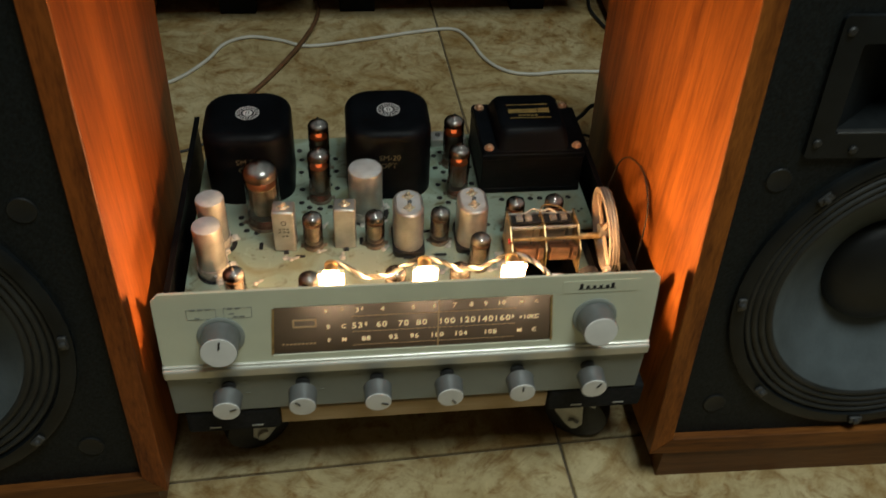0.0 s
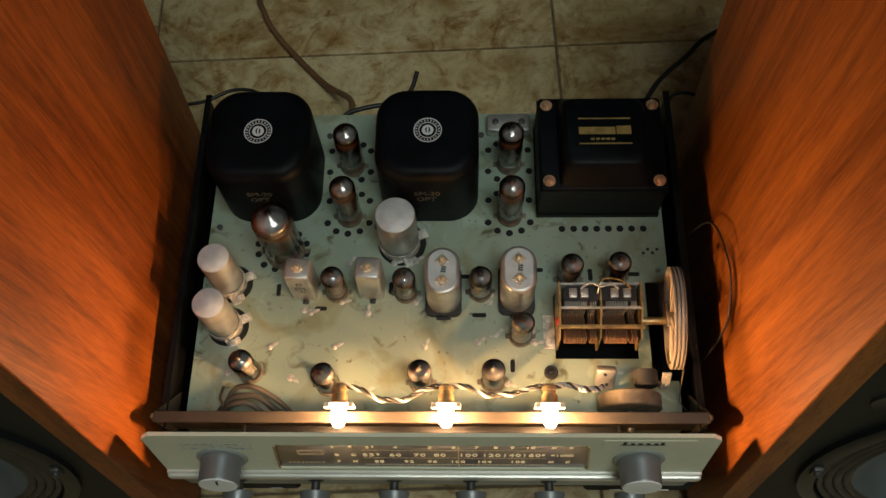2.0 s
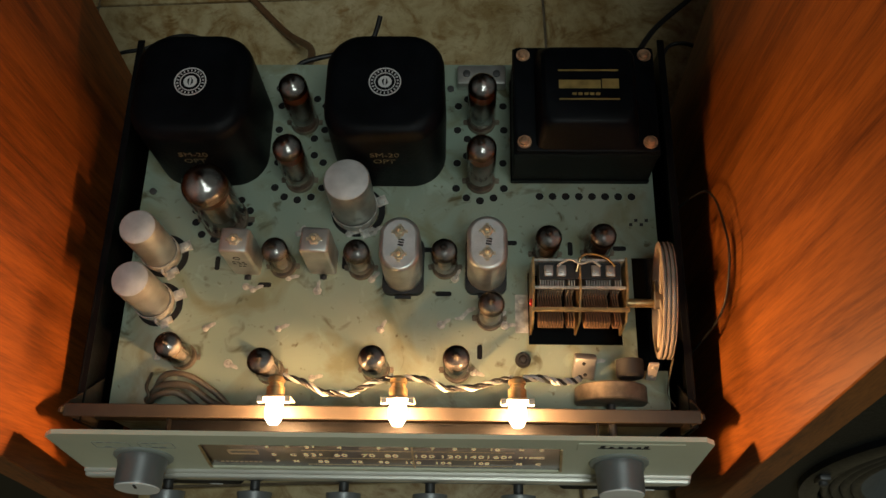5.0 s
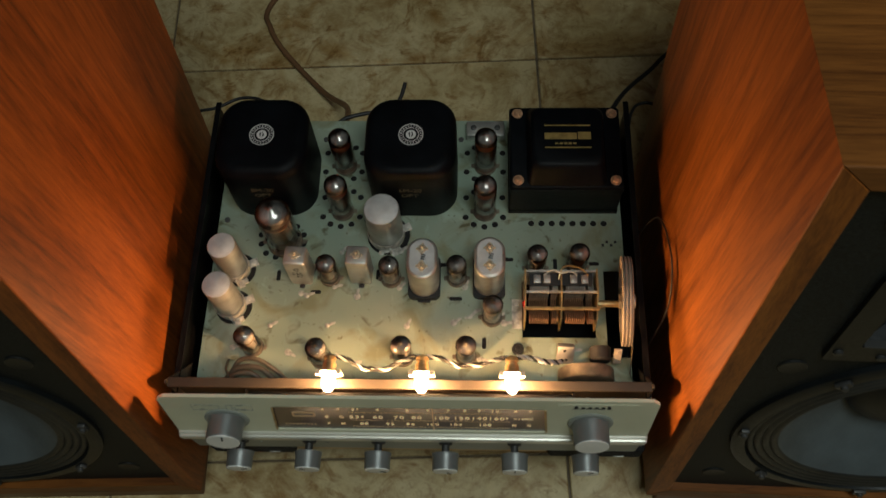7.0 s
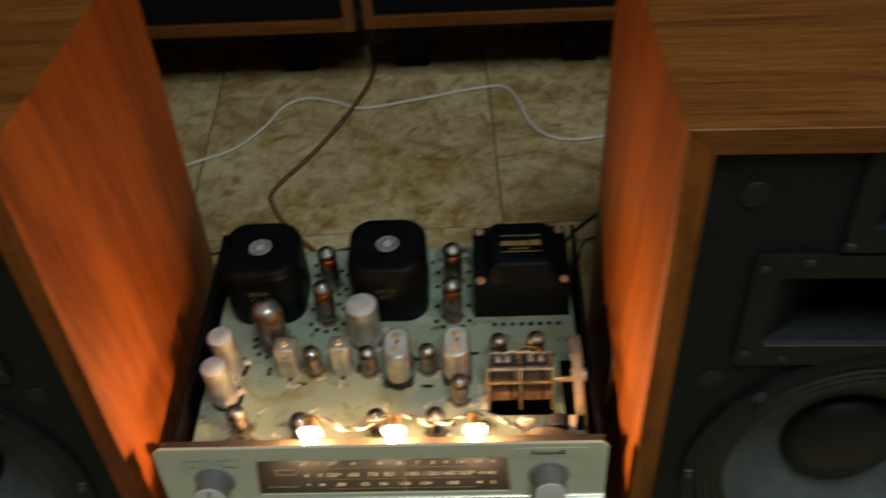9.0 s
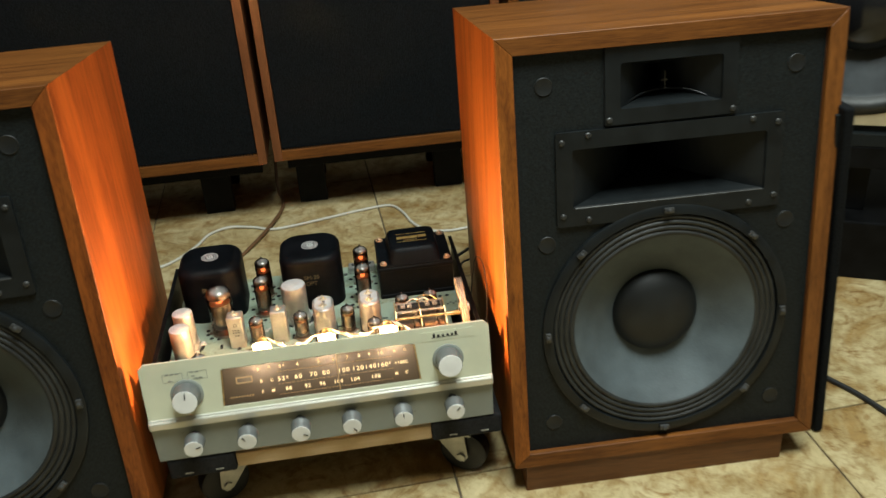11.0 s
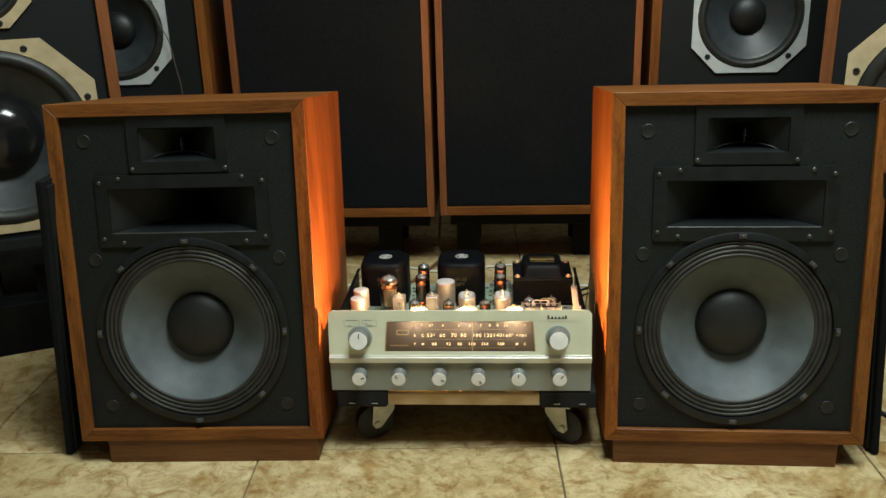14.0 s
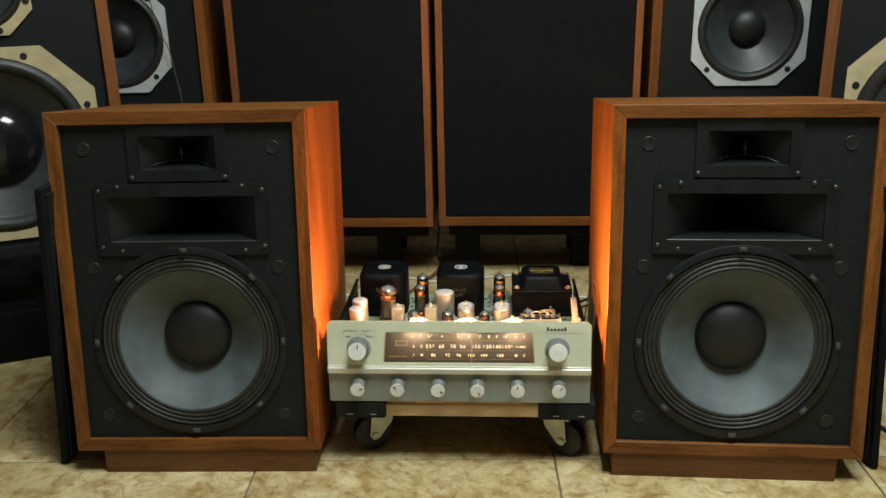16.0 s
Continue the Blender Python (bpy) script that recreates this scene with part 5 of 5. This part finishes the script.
# drum wheel with spokes and three grooves
wm = pose(0.1925, 0.1065, 0.203, 0, -6, -2)
R = 0.0405
wp = [(R - 0.0045, -0.0062), (R - 0.0005, -0.0062)]
for k in range(3):
    a = -0.0062 + 0.0029 * k
    wp += [(R, a + 0.0003), (R, a + 0.0010), (R - 0.0022, a + 0.0015), (R - 0.0022, a + 0.0020), (R, a + 0.0026)]
wp += [(R - 0.0005, 0.0028), (R - 0.0045, 0.0028), (R - 0.0045, -0.0062)]
wh = ap("drum_wheel", lathe(wp, 64, "x"), "cream_wheel", None, "cream grooved dial drum with spokes", 35, wm)
ap("wheel_hub", lathe([(0.0065, -0.008), (0.0065, 0.006), (0.004, 0.007), (0, 0.007)], 24, "x"), "alu", wh, "", 40, wm)
for k in range(4):
    ap("wheel_spoke", box(-0.0052, -0.0022, -0.0028, 0.0028, 0.005, R - 0.0042, 0.0008, 1), "cream_wheel", wh, "", None, wm @ pose(0, 0, 0, 38 + 90 * k))
ap("drum_cord", sweep([(0.1945, 0.066, 0.2), (0.196, 0.05, 0.17), (0.1955, 0.036, 0.19)], 0.0006, 5), "wire_g", wh, "", 60)

# small fittings
fly = ap("flywheel", lathe([(0.006, 0.0), (0.024, 0.0), (0.025, 0.001), (0.025, 0.011), (0.024, 0.012), (0, 0.012)], 48), "socket", None, "dull grey flywheel on the tuning shaft", 35, pose(0.156, 0.052, 0.1715, 90))
ap("flywheel_shaft", lathe([(0.003, 0), (0.003, 0.05)], 14), "screw", fly, "", 40, pose(0.156, 0.056, 0.1715, 90))
cr = ap("crystal_can", box(-0.0078, 0.0078, -0.0035, 0.0035, 0, 0.019, 0.0016, 2), "alu", None, "small flat metal can, tilted back", 40, pose(0.1375, 0.0605, Z + 0.002, -38, 0, -4))
ap("can_rivet", join(lathe([(0.0014, 0), (0.001, 0.0008), (0, 0.001)], 10, "z", pose(0.001, -0.0035, 0.005, 90)), lathe([(0.0014, 0), (0.001, 0.0008), (0, 0.001)], 10, "z", pose(-0.001, -0.0035, 0.0145, 90))), "ink", cr, "", 40, pose(0.1375, 0.0605, Z + 0.002, -38, 0, -4))
po = ap("potentiometer", lathe([(0.0095, 0), (0.0095, 0.011), (0.008, 0.0125), (0, 0.0125)], 30), "ink", None, "black potentiometer with terminal strip", 40, pose(0.168, 0.0685, 0.184, 90))
ap("terminal_strip", join(box(-0.0035, 0.0035, -0.001, 0.001, -0.009, 0.009, 0.0004, 1), *[lathe([(0.0016, 0), (0.0012, 0.0012), (0, 0.0014)], 10, "z", pose(0, -0.001, z, 90)) for z in (-0.005, 0.005)]), "mica", po, "", None, pose(0.1825, 0.06, 0.188, -25))
ap("phone_grommet", lathe([(0.0056, 0), (0.0056, 0.003), (0.0046, 0.0045), (0.003, 0.0045), (0.0026, 0.003), (0.0022, 0.0045), (0, 0.005)], 20), "rubber", None, "black round grommet with a stud", 40, pose(0.0955, 0.0725, Z))
fh = ap("fuse_block", box(-0.0195, 0.0195, -0.009, 0.009, 0, 0.011, 0.002, 2), "alu", None, "small metal connector block at the rear edge", 40, pose(0.0655, 0.306, Z))
for dx in (-0.012, 0.012):
    ap("block_screw", lathe([(0.003, 0.011), (0.003, 0.0125), (0, 0.0135)], 12), "screw", fh, "", 40, pose(0.0655 + dx, 0.306, Z))

SLOTS = ((-0.134, 0.1455, 90, 0.011), (-0.0965, 0.1285, 0, 0.010), (-0.101, 0.149, 70, 0.009), (-0.0375, 0.147, 90, 0.011), (0.0285, 0.1575, 0, 0.026), (0.0865, 0.1635, 0, 0.012), (0.1325, 0.159, 90, 0.011), (0.1695, 0.1595, 0, 0.010), (0.0375, 0.1225, 0, 0.012), (0.0645, 0.0785, 90, 0.011))
for x, y, a, l in SLOTS:
    ap("chassis_slot", prism(rounded(l, 0.0038, 0.0015, 3), 0, 0.00015), "hole", None, "", None, pose(x, y, Z + 0.0001, 0, 0, a))
LUGS = ((-0.105, 0.1245, 20), (-0.1105, 0.127, -15), (-0.0565, 0.124, 80), (-0.079, 0.134, 10), (-0.0165, 0.1335, 40), (0.046, 0.1345, 60), (-0.137, 0.094, 30), (-0.17, 0.0725, 10), (-0.1175, 0.068, -30), (-0.083, 0.0945, 20), (-0.008, 0.0945, 60), (0.036, 0.0985, 30), (-0.0745, 0.17, 50), (0.06, 0.0635, -20), (0.083, 0.0985, 0), (0.078, 0.103, 45), (-0.0355, 0.17, 10), (-0.017, 0.172, 30), (-0.056, 0.058, 10), (0.146, 0.0725, 0))
for i, (x, y, a) in enumerate(LUGS):
    shared("solder_lug", ("lug", i % 3), lambda: join(prism(circle(0.0024 + 0.0004 * (i % 3), 12), 0, 0.0012, 0.0005, 1), prism([(0.001, -0.0012), (0.0075, -0.0008), (0.0085, 0.0006), (0.006, 0.0018), (0.001, 0.0014)], 0, 0.0008), lathe([(0.0015, 0.0012), (0.001, 0.0022), (0, 0.0025)], 8)), "solder", amp, UP @ pose(x, y, Z + 0.0001, 0, 0, a), "", 40)
ap("chalk_streak", prism([(0.046, 0.104), (0.0505, 0.1055), (0.056, 0.1115), (0.061, 0.113), (0.0615, 0.1105), (0.056, 0.1075), (0.052, 0.1025), (0.047, 0.1025)], Z + 0.0001, Z + 0.0003), "solder", None, "pale smear of old solder")
ap("stamped_mark", join(*[box(0.178 + 0.004 * k, 0.1805 + 0.004 * k, 0.178 + 0.0035 * (k % 2), 0.1805 + 0.0035 * (k % 2), Z + 0.0001, Z + 0.0003) for k in range(4)]), "ink", None, "small inked stamp")
# leads looping over the front left corner
for pts, r in ((((-0.168, 0.045, 0.167), (-0.158, 0.056, 0.178), (-0.140, 0.055, 0.183), (-0.122, 0.045, 0.178), (-0.112, 0.036, 0.172)), 0.0022), (((-0.172, 0.04, 0.168), (-0.158, 0.048, 0.18), (-0.138, 0.047, 0.184), (-0.122, 0.037, 0.178), (-0.108, 0.034, 0.17)), 0.0026), (((-0.17, 0.036, 0.17), (-0.16, 0.041, 0.182), (-0.145, 0.042, 0.185), (-0.132, 0.034, 0.178), (-0.125, 0.032, 0.168)), 0.0024), (((-0.172, 0.06, 0.166), (-0.17, 0.048, 0.178), (-0.166, 0.041, 0.182), (-0.17, 0.036, 0.172)), 0.0012)):
    ap("chassis_lead", sweep(pts, r, 8), "wire_g", None, "grey-brown lead looping over the chassis", 60)
ap("tag_bracket", join(box(-0.195, -0.188, 0.034, 0.035, Z, Z + 0.016), lathe([(0.002, 0), (0.0015, 0.001), (0, 0.0012)], 10, "z", pose(-0.1915, 0.034, Z + 0.009, 90))), "solder", None, "", 40)

# ---- cords ----
def cord(name, pts, r, material, label):
    c = part("cord", sweep(pts, r, 8), material, None, "", 60)
    c.name = name
    return tagged(c, label, "cord")


fz = 0.0032
cord("white_cord", [(-0.52, 0.605, fz), (-0.385, 0.680, fz), (-0.31, 0.719, fz), (-0.265, 0.778, fz), (-0.24, 0.831, fz), (-0.2, 0.853, fz), (-0.15, 0.840, fz), (-0.1, 0.819, fz), (0, 0.840, fz), (0.08, 0.861, fz), (0.145, 0.869, fz), (0.17, 0.830, fz), (0.187, 0.767, fz), (0.217, 0.727, fz), (0.26, 0.715, fz), (0.33, 0.721, fz), (0.5, 0.705, fz)], 0.003, "wire_w", "white two-core flex lying across the tiles")
cord("brown_cord", [(-0.10, 1.16, 0.1), (-0.103, 1.09, 0.03), (-0.1, 1.02, 0.006), (-0.086, 0.935, 0.0065), (-0.110, 0.83, 0.0095), (-0.167, 0.712, 0.0045), (-0.226, 0.614, 0.0045), (-0.222, 0.575, 0.0045), (-0.197, 0.532, 0.006), (-0.14, 0.465, 0.012), (-0.1, 0.41, 0.06), (-0.092, 0.35, 0.11), (-0.092, 0.3225, 0.13)], 0.0036, "wire_b", "brown flex curling over the tiles to the receiver")
cord("black_cord", [(-0.36, 0.36, 0.004), (-0.30, 0.365, 0.09), (-0.265, 0.366, 0.115), (-0.237, 0.369, 0.12), (-0.212, 0.380, 0.122), (-0.188, 0.377, 0.125), (-0.165, 0.357, 0.13), (-0.155, 0.3225, 0.14)], 0.0018, "wire_k", "thin black lead from the receiver to a cabinet")
cord("black_cord", [(-0.0935, 0.3225, 0.15), (-0.086, 0.334, 0.15), (-0.061, 0.343, 0.148), (-0.037, 0.346, 0.148), (-0.026, 0.357, 0.155), (-0.020, 0.370, 0.166)], 0.0022, "wire_k", "short stiff black lead behind the receiver")
cord("black_cord", [(0.185, 0.3225, 0.135), (0.217, 0.383, 0.122), (0.252, 0.419, 0.12), (0.277, 0.444, 0.12), (0.34, 0.49, 0.09), (0.42, 0.52, 0.004)], 0.0026, "wire_k", "black lead from the receiver to a cabinet")
cord("black_cord", [(0.195, 0.3225, 0.12), (0.219, 0.338, 0.12), (0.226, 0.36, 0.122), (0.236, 0.372, 0.122), (0.256, 0.373, 0.118), (0.31, 0.39, 0.06), (0.36, 0.41, 0.004)], 0.0018, "wire_k", "thin black lead from the receiver to a cabinet")
cord("aerial_lead", [(0.2125, 0.195, 0.14), (0.2195, 0.178, 0.228), (0.2215, 0.135, 0.256), (0.2215, 0.105, 0.250), (0.2195, 0.086, 0.225), (0.2125, 0.075, 0.15)], 0.0008, "wire_k", "thin black aerial lead looping beside the receiver")
cord("black_cord", [(0.43, 1.12, 0.004), (0.421, 1.023, 0.004), (0.406, 0.939, 0.004), (0.411, 0.893, 0.004), (0.42, 0.856, 0.004), (0.45, 0.80, 0.004)], 0.0028, "wire_k", "black lead on the tiles below a tall cabinet")
cord("power_cord", [(0.69, 0.35, 0.004), (0.70, 0.18, 0.004), (0.721, 0.107, 0.004), (0.748, 0.051, 0.004), (0.769, -0.014, 0.004), (0.80, -0.11, 0.004), (0.90, -0.25, 0.004)], 0.004, "wire_k", "black power lead lying on the tiles")

cord("thin_lead", [(-0.775, 0.85, 0.9), (-0.752, 0.852, 0.665), (-0.725, 0.852, 0.585), (-0.715, 0.852, 0.52), (-0.708, 0.852, 0.47), (-0.70, 0.848, 0.3), (-0.69, 0.82, 0.004)], 0.0013, "wire_g", "thin grey lead hanging down a loudspeaker front")

# ---- floor tiles ----
PX, PY, X0, Y0, SKEW = 0.486, 0.514, 0.154, 0.012, 2.2
tile_mesh = None
for i in range(-5, 5):
    for j in range(-6, 3):
        if tile_mesh is None:
            ob = part("tile", box(-PX / 2 + 0.0014, PX / 2 - 0.0014, -PY / 2 + 0.0014, PY / 2 - 0.0014, -0.010, 0.0, 0.0012, 1), "tile", floor)
            tile_mesh = ob.data
        else:
            ob = new("tile", tile_mesh)
            ob.parent = floor
        ob.matrix_basis = pose(X0, Y0, 0, 0, 0, SKEW) @ pose(PX * (i + 0.5), PY * (j + 0.5), 0)
